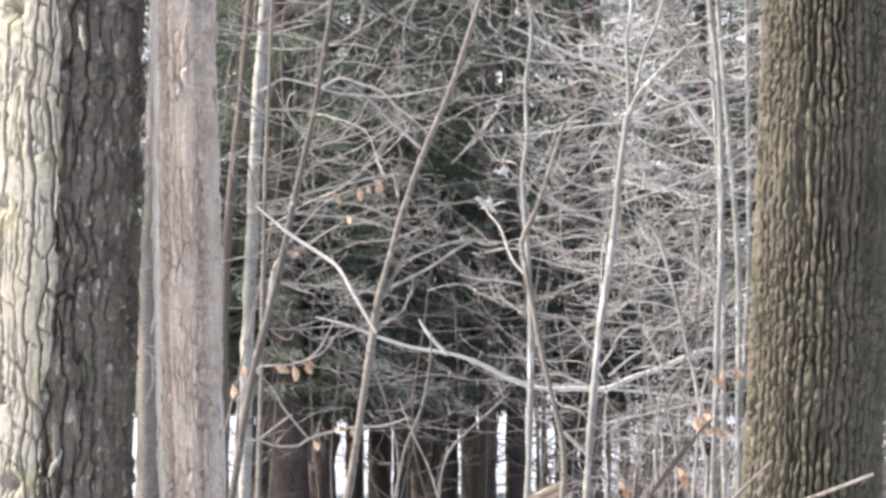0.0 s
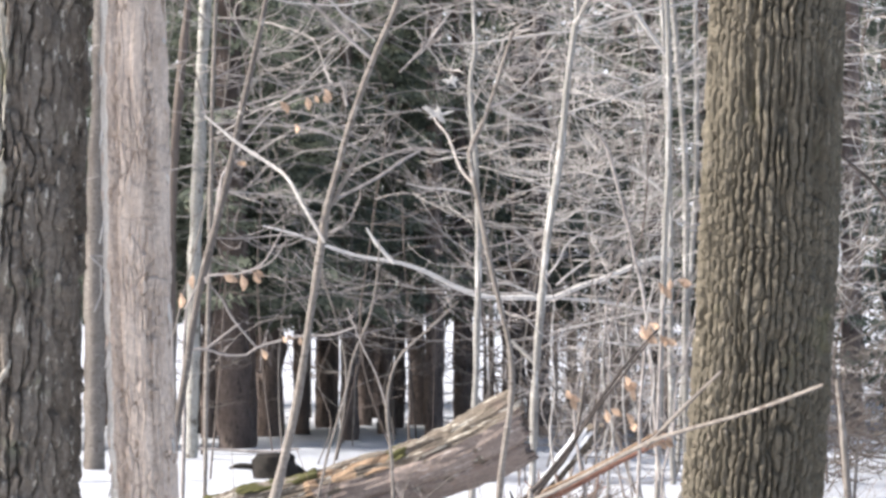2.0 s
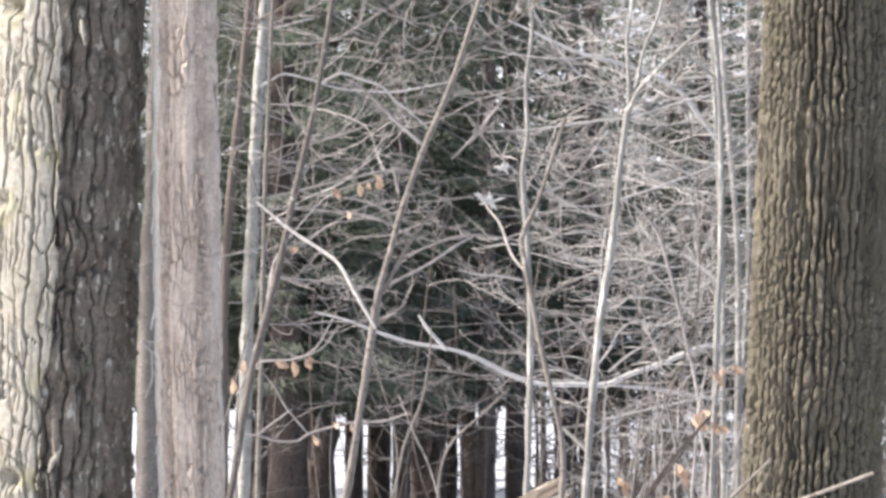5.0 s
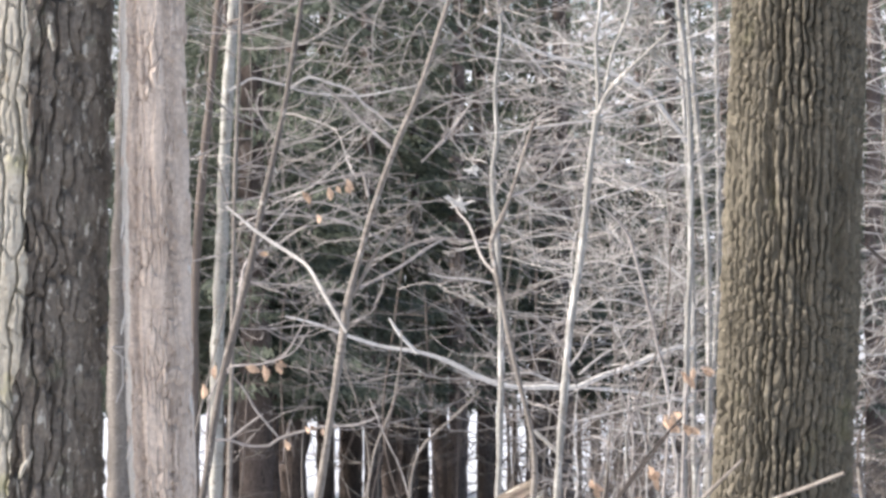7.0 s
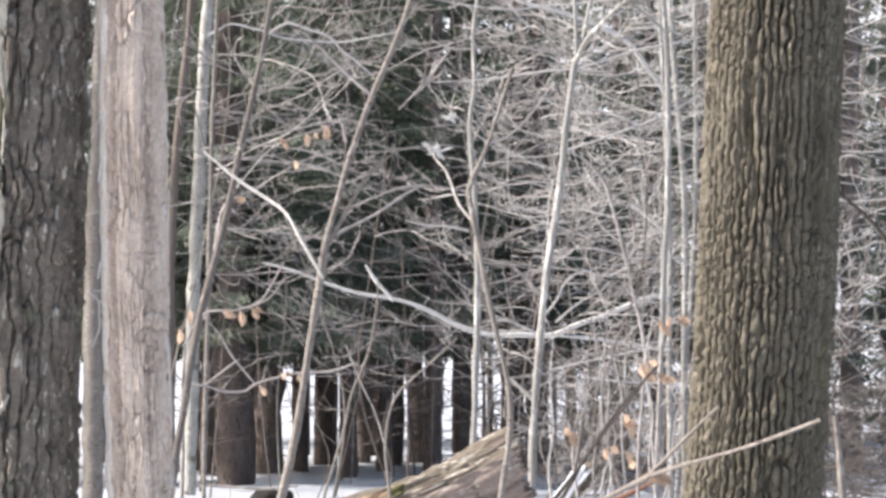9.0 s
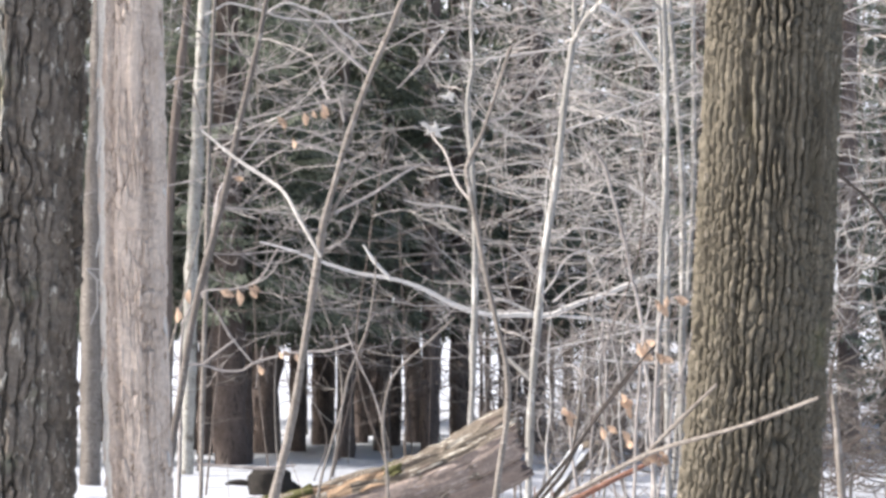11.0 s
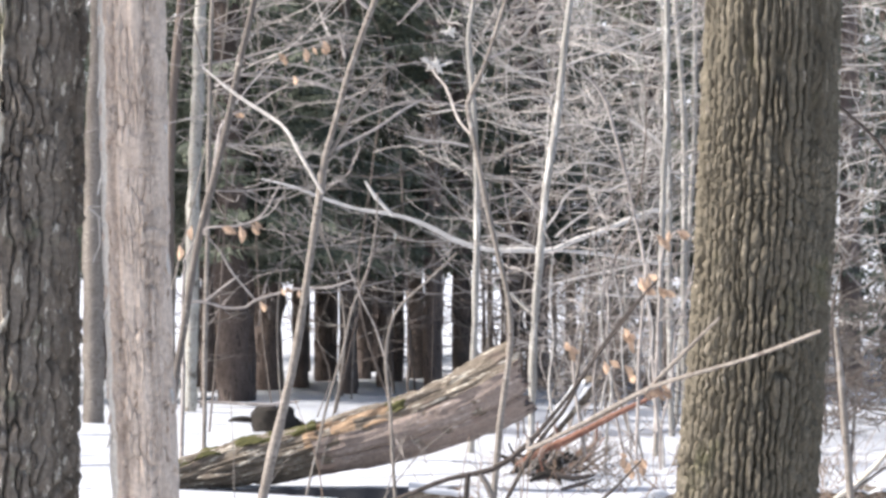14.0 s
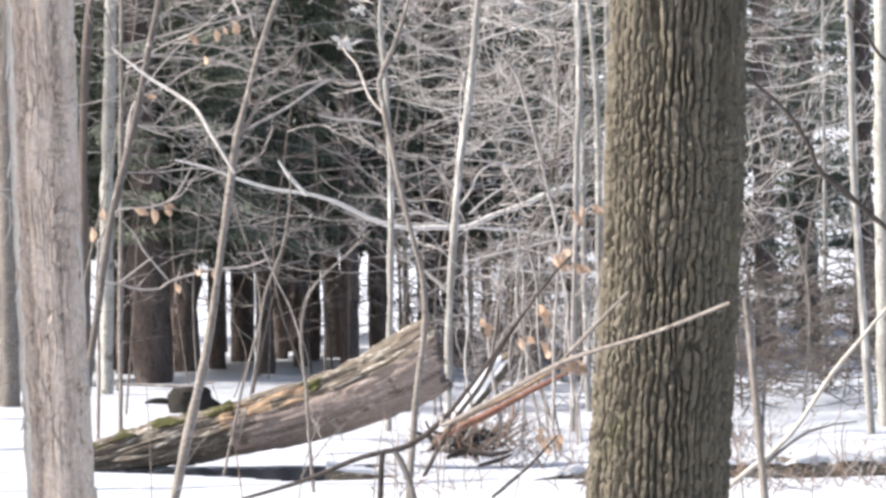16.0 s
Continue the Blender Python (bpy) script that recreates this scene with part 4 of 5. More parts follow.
# right-hand woods
slim_tree("grey_maple", "grey sunlit trunk at the edge of the brush", [(5.06, 30.00, -0.03, 0.036), (4.99, 30.00, 1.29, 0.034), (4.94, 30.00, 2.40, 0.032), (4.93, 30.00, 3.42, 0.030), (4.91, 30.00, 3.92, 0.030)], GREY, 17, 9.0, category="tree")
slim_tree("grey_maple", "broad grey trunk at the edge of the brush", [(5.53, 32.00, -0.25, 0.073), (5.53, 32.00, 1.37, 0.071), (5.54, 32.00, 2.99, 0.069), (5.57, 32.00, 4.08, 0.067)], BEECH, 18, 10.0, category="tree")
slim_tree("thin_pale_tree", "thin pale stem in the brush", [(6.20, 40.00, -0.43, 0.024), (6.22, 40.00, 2.00, 0.024), (6.23, 40.00, 3.36, 0.021), (6.24, 40.00, 4.71, 0.021)], GREY, 19, 8.0)
slim_tree("dark_limb_tree", "young tree with a dark drooping limb", [(5.28, 28.00, 0.16, 0.049), (5.26, 28.00, 1.86, 0.045), (5.24, 28.00, 3.29, 0.041)], DARKWOOD, 20, 9.0, [
    ("limb", [(5.24, 28.00, 1.53, 0.023), (4.87, 28.00, 1.86, 0.021), (4.56, 28.00, 2.14, 0.021), (4.32, 28.00, 2.35, 0.021), (4.23, 28.00, 2.59, 0.019), (4.04, 28.00, 2.85, 0.017), (3.72, 28.00, 3.14, 0.013)], DARKWOOD),
    ("limb", [(5.25, 28.00, 3.05, 0.017), (4.90, 28.00, 3.25, 0.015), (4.77, 28.00, 3.41, 0.013), (4.58, 28.00, 3.67, 0.011)], DARKWOOD)], category="tree")
slim_tree("dead_stick", "weathered dead stem standing in the snow beside the oak", [(1.31, 9.60, 1.00, 0.011), (1.30, 9.60, 1.13, 0.011), (1.29, 9.60, 1.26, 0.011), (1.28, 9.60, 1.39, 0.010), (1.27, 9.60, 1.48, 0.007)], SAPLING, 21, None, [
    ("branch", [(1.31, 9.60, 1.00, 0.006), (1.32, 9.60, 1.20, 0.005), (1.33, 9.60, 1.31, 0.003)], SAPLING)])

# unseen bare trees added left of the view, whose shadows cross the snow
for k, (x, y, r, height) in enumerate(((-6.6, 28.5, 0.10, 11.0), (-8.4, 32.0, 0.14, 13.0), (-7.2, 24.6, 0.08, 10.0), (-11.5, 30.2, 0.16, 14.0), (-9.2, 45.5, 0.13, 12.0))):
    slim_tree("shade_maple", "unseen bare grey maple added to cast shadows on the snow", [(x, y, -0.1, r * 1.1), (x + 0.05, y, 2.0, r), (x + 0.02, y, 4.5, r * 0.9)], GREY, 500 + 9 * k, height, category="tree")


# ---- fallen wood ----
def log_mesh(points, relief, around=64, step=0.03, end_cut=0.0, ragged=0.10):
    """A rough log along a path, its far end broken off."""
    path = smooth_path(points, step)
    n = len(path)
    c, r = path[:, :3], path[:, 3]
    t = np.gradient(c, axis=0)
    t /= np.linalg.norm(t, axis=1)[:, None]
    u = np.cross(t, (0, 0, 1.0))
    u /= np.linalg.norm(u, axis=1)[:, None]
    w = np.cross(u, t)
    ang = np.arange(around) * 2 * np.pi / around
    s = np.concatenate([[0], np.cumsum(np.linalg.norm(np.diff(c, axis=0), axis=1))])
    R = r[:, None] * np.ones(around)
    X, Y = R * np.cos(ang), R * np.sin(ang)
    S = s[:, None] * np.ones(around)
    R = R + relief(X, Y, S, R)
    v = c[:, None] + R[..., None] * (np.cos(ang)[None, :, None] * u[:, None] + np.sin(ang)[None, :, None] * w[:, None])
    if end_cut:
        rag = (perlin(np.cos(ang) * 6, np.sin(ang) * 6, 0 * ang, 51) + 0.8 * perlin(np.cos(ang) * 17, np.sin(ang) * 17, 0 * ang, 52)) * ragged + end_cut * (-np.sin(ang))
        for back in range(8):
            v[n - 1 - back] += (rag * (1 - back / 8))[:, None] * t[-1]
    i, j = np.meshgrid(np.arange(n - 1), np.arange(around), indexing="ij")
    k = (j + 1) % around
    buf = Buffer()
    buf.add(v.reshape(-1, 3), np.stack([i * around + j, i * around + k, (i + 1) * around + k, (i + 1) * around + j], -1).reshape(-1, 4))
    return buf, v, t


def log_relief(x, y, s, r):
    n1 = perlin(x * 14, y * 14, s * 1.6, 31)
    n2 = perlin(x * 30, y * 30, s * 2.0, 34)
    return 0.030 * np.clip(abs(n1) / 0.22, 0, 1) + 0.022 * np.clip(abs(n2) / 0.25, 0, 1) + 0.012 * perlin(x * 40, y * 40, s * 14, 32) + 0.010 * perlin(x * 22, y * 22, s * 22, 35) + 0.03 * perlin(x * 4, y * 4, s * 1.5, 33) - 0.035


def smooth_flank(x, y, s, r):
    """Bark above, barkless and even below on the thick half, with one long crack."""
    even = np.clip((0.42 - y / r) * 5, 0, 1) * np.clip((s - 1.25) * 3, 0, 1)
    crack = np.exp(-((y / r + 0.42 - 0.08 * perlin(0 * x, 0 * x, s * 2.5, 36)) / 0.05) ** 2)
    return log_relief(x, y, s, r) * (1 - 0.75 * even) - 0.03 * crack * even


fallen = thing("fallen_log", "fallen mossy log propped up at its broken end", "log")
log_path = [(-1.87, 27.00, 0.04, 0.150), (-1.46, 27.00, 0.13, 0.163), (-1.10, 27.00, 0.21, 0.181), (-0.64, 27.00, 0.30, 0.199), (-0.19, 27.00, 0.40, 0.227), (0.26, 27.00, 0.53, 0.254), (0.67, 27.00, 0.69, 0.281), (1.04, 27.00, 0.88, 0.295)]
buf, ring, along = log_mesh(log_path, smooth_flank, 150, 0.03, end_cut=-0.05, ragged=0.16)
log_body = part("bark", buf, LOGBARK, fallen)
last = ring[-1]
end = Buffer()
centre = last.mean(axis=0)
rows = [last]
rng = np.random.default_rng(5)
for q, inset in ((0.8, 0.05), (0.5, 0.09), (0.2, 0.06)):
    rows.append(centre + (last - centre) * q - along[-1] * inset * (1 + 0.5 * rng.normal(size=(len(last), 1))))
rows.append(np.repeat((centre - along[-1] * 0.05)[None], len(last), 0))
k = len(last)
i, j = np.meshgrid(np.arange(len(rows) - 1), np.arange(k), indexing="ij")
end.add(np.concatenate(rows), np.stack([i * k + j, i * k + (j + 1) % k, (i + 1) * k + (j + 1) % k, (i + 1) * k + j], -1).reshape(-1, 4))
part("broken_end", end, ENDWOOD, fallen, "splintered broken end")


def shell(ring, first, last, low, high, lift, seed, thresh):
    """A ragged sheet (moss, snow, bare wood) lying on part of a log's skin."""
    n, around = ring.shape[:2]
    centre = ring.mean(axis=1, keepdims=True)
    out = ring - centre
    out /= np.linalg.norm(out, axis=2, keepdims=True)
    i = np.arange(int(first * n), int(last * n))
    j = np.arange(int(low * around), int(high * around))
    I, J = np.meshgrid(i, j, indexing="ij")
    p = ring[I, J % around]
    m = perlin(p[..., 0] * 5, p[..., 1] * 9, p[..., 2] * 9, seed) + 0.4 * perlin(p[..., 0] * 16, p[..., 1] * 16, p[..., 2] * 16, seed + 1)
    q = p + out[I, J % around] * (lift * np.clip((m - thresh) * 4, -0.6, 1))[..., None]
    a, b = np.meshgrid(np.arange(len(i) - 1), np.arange(len(j) - 1), indexing="ij")
    w = len(j)
    f = np.stack([a * w + b, a * w + b + 1, (a + 1) * w + b + 1, (a + 1) * w + b], -1).reshape(-1, 4)
    keep = m.reshape(-1)[f].max(axis=1) > thresh
    buf = Buffer()
    buf.add(q.reshape(-1, 3), f[keep])
    return buf


part("moss", shell(ring, 0.0, 0.45, 0.12, 0.42, 0.02, 61, 0.0), MOSS, log_body, "green-yellow moss cushions")
part("moss", shell(ring, 0.64, 0.74, 0.10, 0.36, 0.02, 63, 0.0), MOSS, log_body, "green-yellow moss cushions")
part("bare_wood", shell(ring, 0.42, 1.0, -0.24, 0.07, 0.014, 71, -0.35), GREYWOOD, fallen, "smooth grey barkless flank")
part("bare_wood", shell(ring, 0.40, 0.66, 0.03, 0.17, 0.012, 65, -0.12), LOGWOOD, fallen, "orange barkless wood")

def snowy_log(label, rows, seed, low):
    ob = thing("snow_covered_log", label, "log")
    buf, skin, _ = log_mesh(rows, log_relief, 44, 0.05, end_cut=0.04)
    part("bark", buf, LOGBARK, ob)
    part("snow_cap", shell(skin, 0.0, 1.0, low, 0.50, 0.05, seed, -0.22), SNOW, ob, "uneven cap of snow")


snowy_log("low rotting log sunk in the snow", [(0.14, 26.00, 0.01, 0.045), (0.42, 26.00, -0.02, 0.056), (0.72, 26.00, -0.05, 0.052), (1.12, 26.00, -0.08, 0.035)], 67, 0.05)
# the exposed earth bank of the ditch, built with the log shape
snowy_log("brown earth bank under a snow overhang, shaped as a long log", [(1.26, 24.50, -0.06, 0.036), (1.71, 24.50, -0.02, 0.056), (2.13, 24.50, 0.02, 0.082), (3.12, 24.50, 0.03, 0.115), (3.62, 24.50, 0.03, 0.123), (4.24, 24.50, 0.03, 0.132), (5.04, 24.50, 0.04, 0.123)], 73, 0.10)

slab = thing("leaning_log", "short snow-topped log leaning out of the brush", "log")
buf, ring3, _ = log_mesh([(1.16, 30.20, -0.02, 0.050), (1.36, 30.20, 0.20, 0.055), (1.50, 30.20, 0.36, 0.058), (1.64, 30.20, 0.53, 0.060), (1.77, 30.20, 0.69, 0.058), (1.86, 30.20, 0.80, 0.045)], log_relief, 28, 0.03, end_cut=0.05)
part("bark", buf, LOGBARK, slab)
part("snow_cap", shell(ring3, 0.22, 0.95, 0.02, 0.50, 0.045, 69, -0.75), SNOW, slab, "snow on the upper side")

stump = thing("dark_stump", "black rotten stump with a thin fallen branch across it", "stump")
buf, ring4, _ = log_mesh([(-1.29, 38.20, -0.07, 0.275), (-1.30, 38.20, 0.06, 0.262), (-1.32, 38.20, 0.17, 0.248), (-1.33, 38.20, 0.24, 0.215), (-1.34, 38.20, 0.28, 0.140), (-1.34, 38.20, 0.30, 0.012)], log_relief, 28, 0.03, end_cut=0.05)
part("wood", buf, CHAR, stump)
part("root", stem([(-1.27, 38.20, 0.14, 0.087), (-1.10, 38.20, 0.08, 0.067), (-0.95, 38.20, 0.04, 0.026)], 8, 0.2, 5), CHAR, stump)
part("root", stem([(-1.42, 38.20, 0.12, 0.041), (-1.59, 38.20, 0.12, 0.031), (-1.70, 38.20, 0.14, 0.031), (-1.82, 38.20, 0.10, 0.013)], 8, 0.2, 6), CHAR, stump)
stick = thing("fallen_branch", "thin pale branch lying across the snow", "branch")
part("stem", stem([(-2.16, 37.95, 0.33, 0.014), (-1.68, 37.95, 0.30, 0.016), (-1.30, 37.95, 0.30, 0.016), (-1.02, 37.95, 0.33, 0.010)], 8, 0.2, 7), TWIG, stick)


def fallen_branch(label, rows, mat, seed, forks=()):
    ob = thing("fallen_branch", label, "branch")
    part("stem", stem(rows, 9, 0.3, seed), mat, ob)
    for k, (r, m) in enumerate(forks):
        part("fork", stem(r, 7, 0.3, seed + k + 1), m, ob)
    return ob


fallen_branch("long bare pole slanting up in front of the oak", [(0.55, 13.50, 0.985, 0.009), (0.50, 12.20, 1.02, 0.008), (0.46, 10.80, 1.08, 0.007), (0.57, 10.30, 1.17, 0.007), (0.69, 9.80, 1.27, 0.007), (0.76, 9.50, 1.32, 0.006), (0.95, 9.00, 1.40, 0.005), (1.10, 8.60, 1.48, 0.005)], SAPLING, 31, [
    ([(0.72, 9.60, 1.29, 0.006), (0.82, 9.40, 1.41, 0.006), (0.90, 9.20, 1.51, 0.004)], SAPLING)])
fallen_branch("reddish split branch in the brush pile", [(1.05, 28.00, 0.12, 0.024), (1.24, 28.00, 0.24, 0.030), (1.50, 28.00, 0.35, 0.032), (1.78, 28.00, 0.49, 0.027), (2.06, 28.00, 0.63, 0.020), (2.27, 28.00, 0.73, 0.010)], REDWOOD, 33)
fallen_branch("dark crooked branch rising from the snow", [(-0.25, 13.50, 0.67, 0.007), (-0.00, 13.50, 0.74, 0.009), (0.23, 13.50, 0.83, 0.010), (0.41, 13.50, 0.87, 0.012), (0.55, 13.50, 0.97, 0.011), (0.71, 13.50, 1.16, 0.008), (0.82, 13.50, 1.31, 0.006), (0.96, 13.50, 1.49, 0.005), (1.03, 13.50, 1.58, 0.003)], DARKWOOD, 34, [
    ([(0.31, 13.50, 0.85, 0.013), (0.30, 13.50, 0.73, 0.013), (0.28, 13.50, 0.44, 0.014), (0.26, 13.50, -0.06, 0.015)], DARKWOOD),
    ([(0.36, 13.50, 0.85, 0.011), (0.41, 13.50, 0.75, 0.013), (0.46, 13.50, 0.48, 0.014), (0.52, 13.50, -0.06, 0.015)], SAPLING)])
fallen_branch("pale bent branch with peeling bark", [(0.80, 11.50, -0.05, 0.010), (1.00, 11.50, 0.30, 0.009), (1.41, 11.50, 0.77, 0.008), (1.61, 11.50, 0.93, 0.008), (1.71, 11.50, 1.04, 0.007), (1.81, 11.50, 1.19, 0.007), (1.93, 11.50, 1.33, 0.006), (2.00, 11.50, 1.41, 0.006), (2.15, 11.50, 1.56, 0.005)], WHITEWOOD, 38, [
    ([(1.53, 11.50, 0.85, 0.006), (1.73, 11.50, 1.00, 0.005), (1.90, 11.50, 1.03, 0.003)], SAPLING)])


# ---- understory of bare beech brush ----
def brush_tree(at, height, count, reach, seed, lean=0.0, low=0.15, name="bare_shrub", label="bare beech brush with fine level twigs", mat=None):
    """Several level sprays of fine twigs on a thin stem."""
    rng = np.random.default_rng(seed)
    x, y = at
    tree = thing(name, label, "shrub", "bare woodland brush")
    r = 0.005 + 0.0009 * height
    rows = [(x + lean * q * height + 0.16 * rng.normal() * (q > 0), y, -0.05 + q * height, r * (1.05 - 0.75 * q)) for q in np.linspace(0, 1, 6)]
    part("trunk", stem(rows, 7, 0.4, seed, 0.12), BROWN if seed % 2 else SAPLING, tree)
    p = np.array(rows)
    buf = Buffer()
    for k in range(count):
        z = height * (low + (1 - low) * (k + rng.uniform()) / count)
        q = [np.interp(z, p[:, 2], p[:, i]) for i in range(3)]
        a = rng.choice((0, np.pi)) + rng.normal() * 0.7
        spray(buf, q, (math.cos(a), math.sin(a), rng.uniform(-0.1, 0.35)), reach * rng.uniform(0.6, 1.2), 0.006 + 0.004 * rng.uniform(), rng, 2, 0.02, 0.8)
    tagged(part("brushwood", buf, mat or BRUSH, tree), kind="stuff")
    return tree


rng = np.random.default_rng(77)
for k in range(15):
    y = 33 + 11 * (k / 15) + rng.uniform(0, 1.5)
    q = -0.075 + 0.24 * ((k * 0.618) % 1.0)
    left = q < 0.02
    brush_tree((q * y, y), rng.uniform(5.5, 7.5) * (0.75 + y / 90), 9 if left else 16, 1.9 + y * 0.016, 100 + k, rng.normal() * 0.07, 0.40 if left else 0.14)
for q, y, height, mat in ((0.040, 37.5, 6.2, LIMB), (0.052, 34.5, 6.5, LIMB), (0.063, 39.0, 7.0, LIMB), (0.030, 40.0, 7.0, TWIG), (0.046, 41.0, 7.4, LIMB), (0.058, 42.0, 7.4, BRUSH), (0.072, 35.5, 6.0, LIMB), (0.085, 38.0, 7.0, LIMB), (0.122, 33.5, 6.5, LIMB), (0.135, 36.5, 7.0, LIMB), (0.148, 34.0, 6.5, LIMB), (0.16, 38.0, 7.0, TWIG)):
    brush_tree((q * y, y), height, 18, 1.8, 170 + int(q * 1000), 0.03, 0.32, mat=mat)
for k in range(10):
    y = rng.uniform(45, 50)
    q = -0.07 + 0.235 * (k + 0.5) / 10
    brush_tree((q * y, y), rng.uniform(7.5, 9.0), 11, 2.4, 150 + k, rng.normal() * 0.05, 0.34)
for k in range(18):
    y = rng.uniform(34.0, 41)
    brush_tree((y * (0.112 + 0.075 * (k + rng.uniform()) / 18), y), rng.uniform(1.0, 2.1), 15, 0.95, 260 + k, rng.normal() * 0.15, 0.04, "low_brush", "low tangle of bare brown stems and twigs", (GREYBROWN, BROWN, SAPLING)[k % 3])
for k in range(4):
    y = rng.uniform(36, 43)
    brush_tree((y * (-0.048 + 0.075 * (k + rng.uniform()) / 4), y), rng.uniform(2.3, 2.9), 6, 1.4, 330 + k, rng.normal() * 0.15, 0.55, mat=TWIG)
for k in range(14):
    y = rng.uniform(44, 50)
    brush_tree((y * (0.028 + 0.062 * (k + rng.uniform()) / 14), y), rng.uniform(0.9, 2.0), 13, 0.95, 290 + k, rng.normal() * 0.15, 0.04, "low_brush", "low tangle of bare brown stems and twigs", (GREYBROWN, BROWN, DARKWOOD)[k % 3])
for k in range(16):
    y = rng.uniform(33, 50)
    x = y * rng.uniform(0.05, 0.18)
    brush_tree((x, y), rng.uniform(1.0, 3.0), 14, 0.9, 200 + k, rng.normal() * 0.15, 0.05, "low_brush", "low tangle of bare brown stems and twigs", (GREYBROWN, TWIG, BROWN, BRUSH)[k % 4])


# ---- dry leaves still on the twigs, and litter ----
def leafy_shoot(label, rows, places, seed, size=1.2):
    ob = thing("leafy_shoot", label, "shrub")
    part("trunk", stem(rows, 7, 0.3, seed), TWIG, ob)
    hang_leaves(ob, places, seed, size)


leafy_shoot("thin beech shoot with orange dry leaves beside the oak", [(2.38, 30.00, 0.26, 0.016), (2.39, 30.00, 0.96, 0.016), (2.41, 30.00, 1.46, 0.014), (2.45, 30.00, 1.97, 0.012), (2.59, 30.00, 2.12, 0.008)], [(2.37, 29.8, 2.07), (2.41, 29.8, 2.06), (2.44, 29.8, 2.03), (2.48, 29.8, 2.11), (2.55, 29.8, 2.10), (2.58, 29.8, 2.08), (2.25, 29.8, 1.69), (2.28, 29.8, 1.70), (2.32, 29.8, 1.66), (2.38, 29.8, 1.61), (2.42, 29.8, 1.57), (2.44, 29.8, 1.60)], 51, 1.4)
leafy_shoot("thin shoot with brown withered leaves", [(1.90, 26.00, 0.30, 0.014), (1.92, 26.00, 0.87, 0.014), (1.95, 26.00, 1.31, 0.012), (1.97, 26.00, 1.66, 0.009), (2.00, 26.00, 1.74, 0.005)], [(1.93, 25.90, 1.68), (1.98, 25.90, 1.66), (1.95, 25.90, 1.61), (1.80, 25.90, 1.29), (1.84, 25.90, 1.25), (1.87, 25.90, 1.20), (1.82, 25.90, 1.26), (1.79, 25.90, 1.24), (1.99, 25.90, 1.70)], 52, 1.3)
leafy_shoot("thin shoot with pale curled leaves", [(1.63, 28.00, 0.20, 0.015), (1.55, 28.00, 0.72, 0.013), (1.52, 28.00, 1.05, 0.011), (1.49, 28.00, 1.19, 0.008)], [(1.46, 27.90, 1.15), (1.51, 27.90, 1.10), (1.48, 27.90, 1.12), (1.78, 27.90, 0.99), (1.82, 27.90, 1.00), (1.85, 27.90, 1.00), (1.97, 27.90, 0.89), (1.95, 27.90, 0.96)], 53, 1.35)

rng = np.random.default_rng(31)
for k in range(24):
    y = rng.uniform(23, 31)
    x = y * rng.uniform(0.03, 0.16)
    if k > 14:
        x, y = 2.0 + 0.27 * (k - 14), rng.uniform(23.3, 24.0)
    ob = thing("dead_weeds", "brown dead weeds and leaf litter in the snow", "weeds", "dead weeds in the snow")
    buf = Buffer()
    for q in range(14):
        a = rng.uniform(0, 2 * np.pi)
        spray(buf, (x + rng.normal() * 0.25, y + rng.normal() * 0.3, -0.04), (math.cos(a) * 0.8, math.sin(a) * 0.4, rng.uniform(0.2, 1.2)), rng.uniform(0.15, 0.6), 0.005, rng, 1, 0.06, 0.4, 3)
    tagged(part("stems", buf, DRYLEAF if k % 2 else TWIG, ob), kind="stuff")


pile = thing("brush_pile", "tangle of reddish sticks, dark bark and leaf litter in the snow", "brush pile")
for mat, count, thick, name in ((CHAR, 34, 0.026, "rotten_wood"), (BROWN, 26, 0.009, "brushwood"), (REDWOOD, 14, 0.012, "brushwood"), (DRYLEAF, 8, 0.005, "litter"), (TWIG, 18, 0.007, "brushwood")):
    buf = Buffer()
    for k in range(count):
        x = 1.30 + rng.normal() * 0.11 if mat is CHAR else 1.45 + rng.normal() * 0.20
        y = 28.8 + rng.normal() * 0.3
        lie = rng.uniform(0.0, 0.6) if mat is CHAR else rng.uniform(0.2, 1.2)
        spray(buf, (x, y, rng.uniform(-0.04, 0.16 if mat is CHAR else 0.08)), (rng.choice((0.9, 0.7, -0.7)), rng.normal() * 0.3, lie), rng.uniform(0.15, 0.35) if mat is CHAR else rng.uniform(0.25, 0.6), thick * rng.uniform(0.6, 1.3), rng, 1 if thick < 0.01 else 0, 0.03, 0.3, 5)
    tagged(part(name, buf, mat, pile), kind="stuff")
fallen_branch("dark crooked branch rising from the brush pile", [(0.86, 25.50, -0.05, 0.016), (1.11, 25.50, 0.40, 0.015), (1.33, 25.50, 0.67, 0.015), (1.46, 25.50, 0.91, 0.014), (1.61, 25.50, 1.14, 0.013), (1.72, 25.50, 1.29, 0.012), (1.87, 25.50, 1.48, 0.010), (2.04, 25.50, 1.67, 0.006)], DARKWOOD, 36, [
    ([(1.30, 25.50, 0.63, 0.011), (1.39, 25.50, 0.82, 0.011), (1.44, 25.50, 1.03, 0.009), (1.47, 25.50, 1.25, 0.006)], DARKWOOD)])
fallen_branch("pale split strand lying along the reddish branch", [(1.12, 27.70, 0.22, 0.016), (1.30, 27.80, 0.33, 0.020), (1.59, 27.80, 0.47, 0.019), (1.87, 27.80, 0.62, 0.016), (2.19, 27.80, 0.80, 0.010)], LOGWOOD, 39)
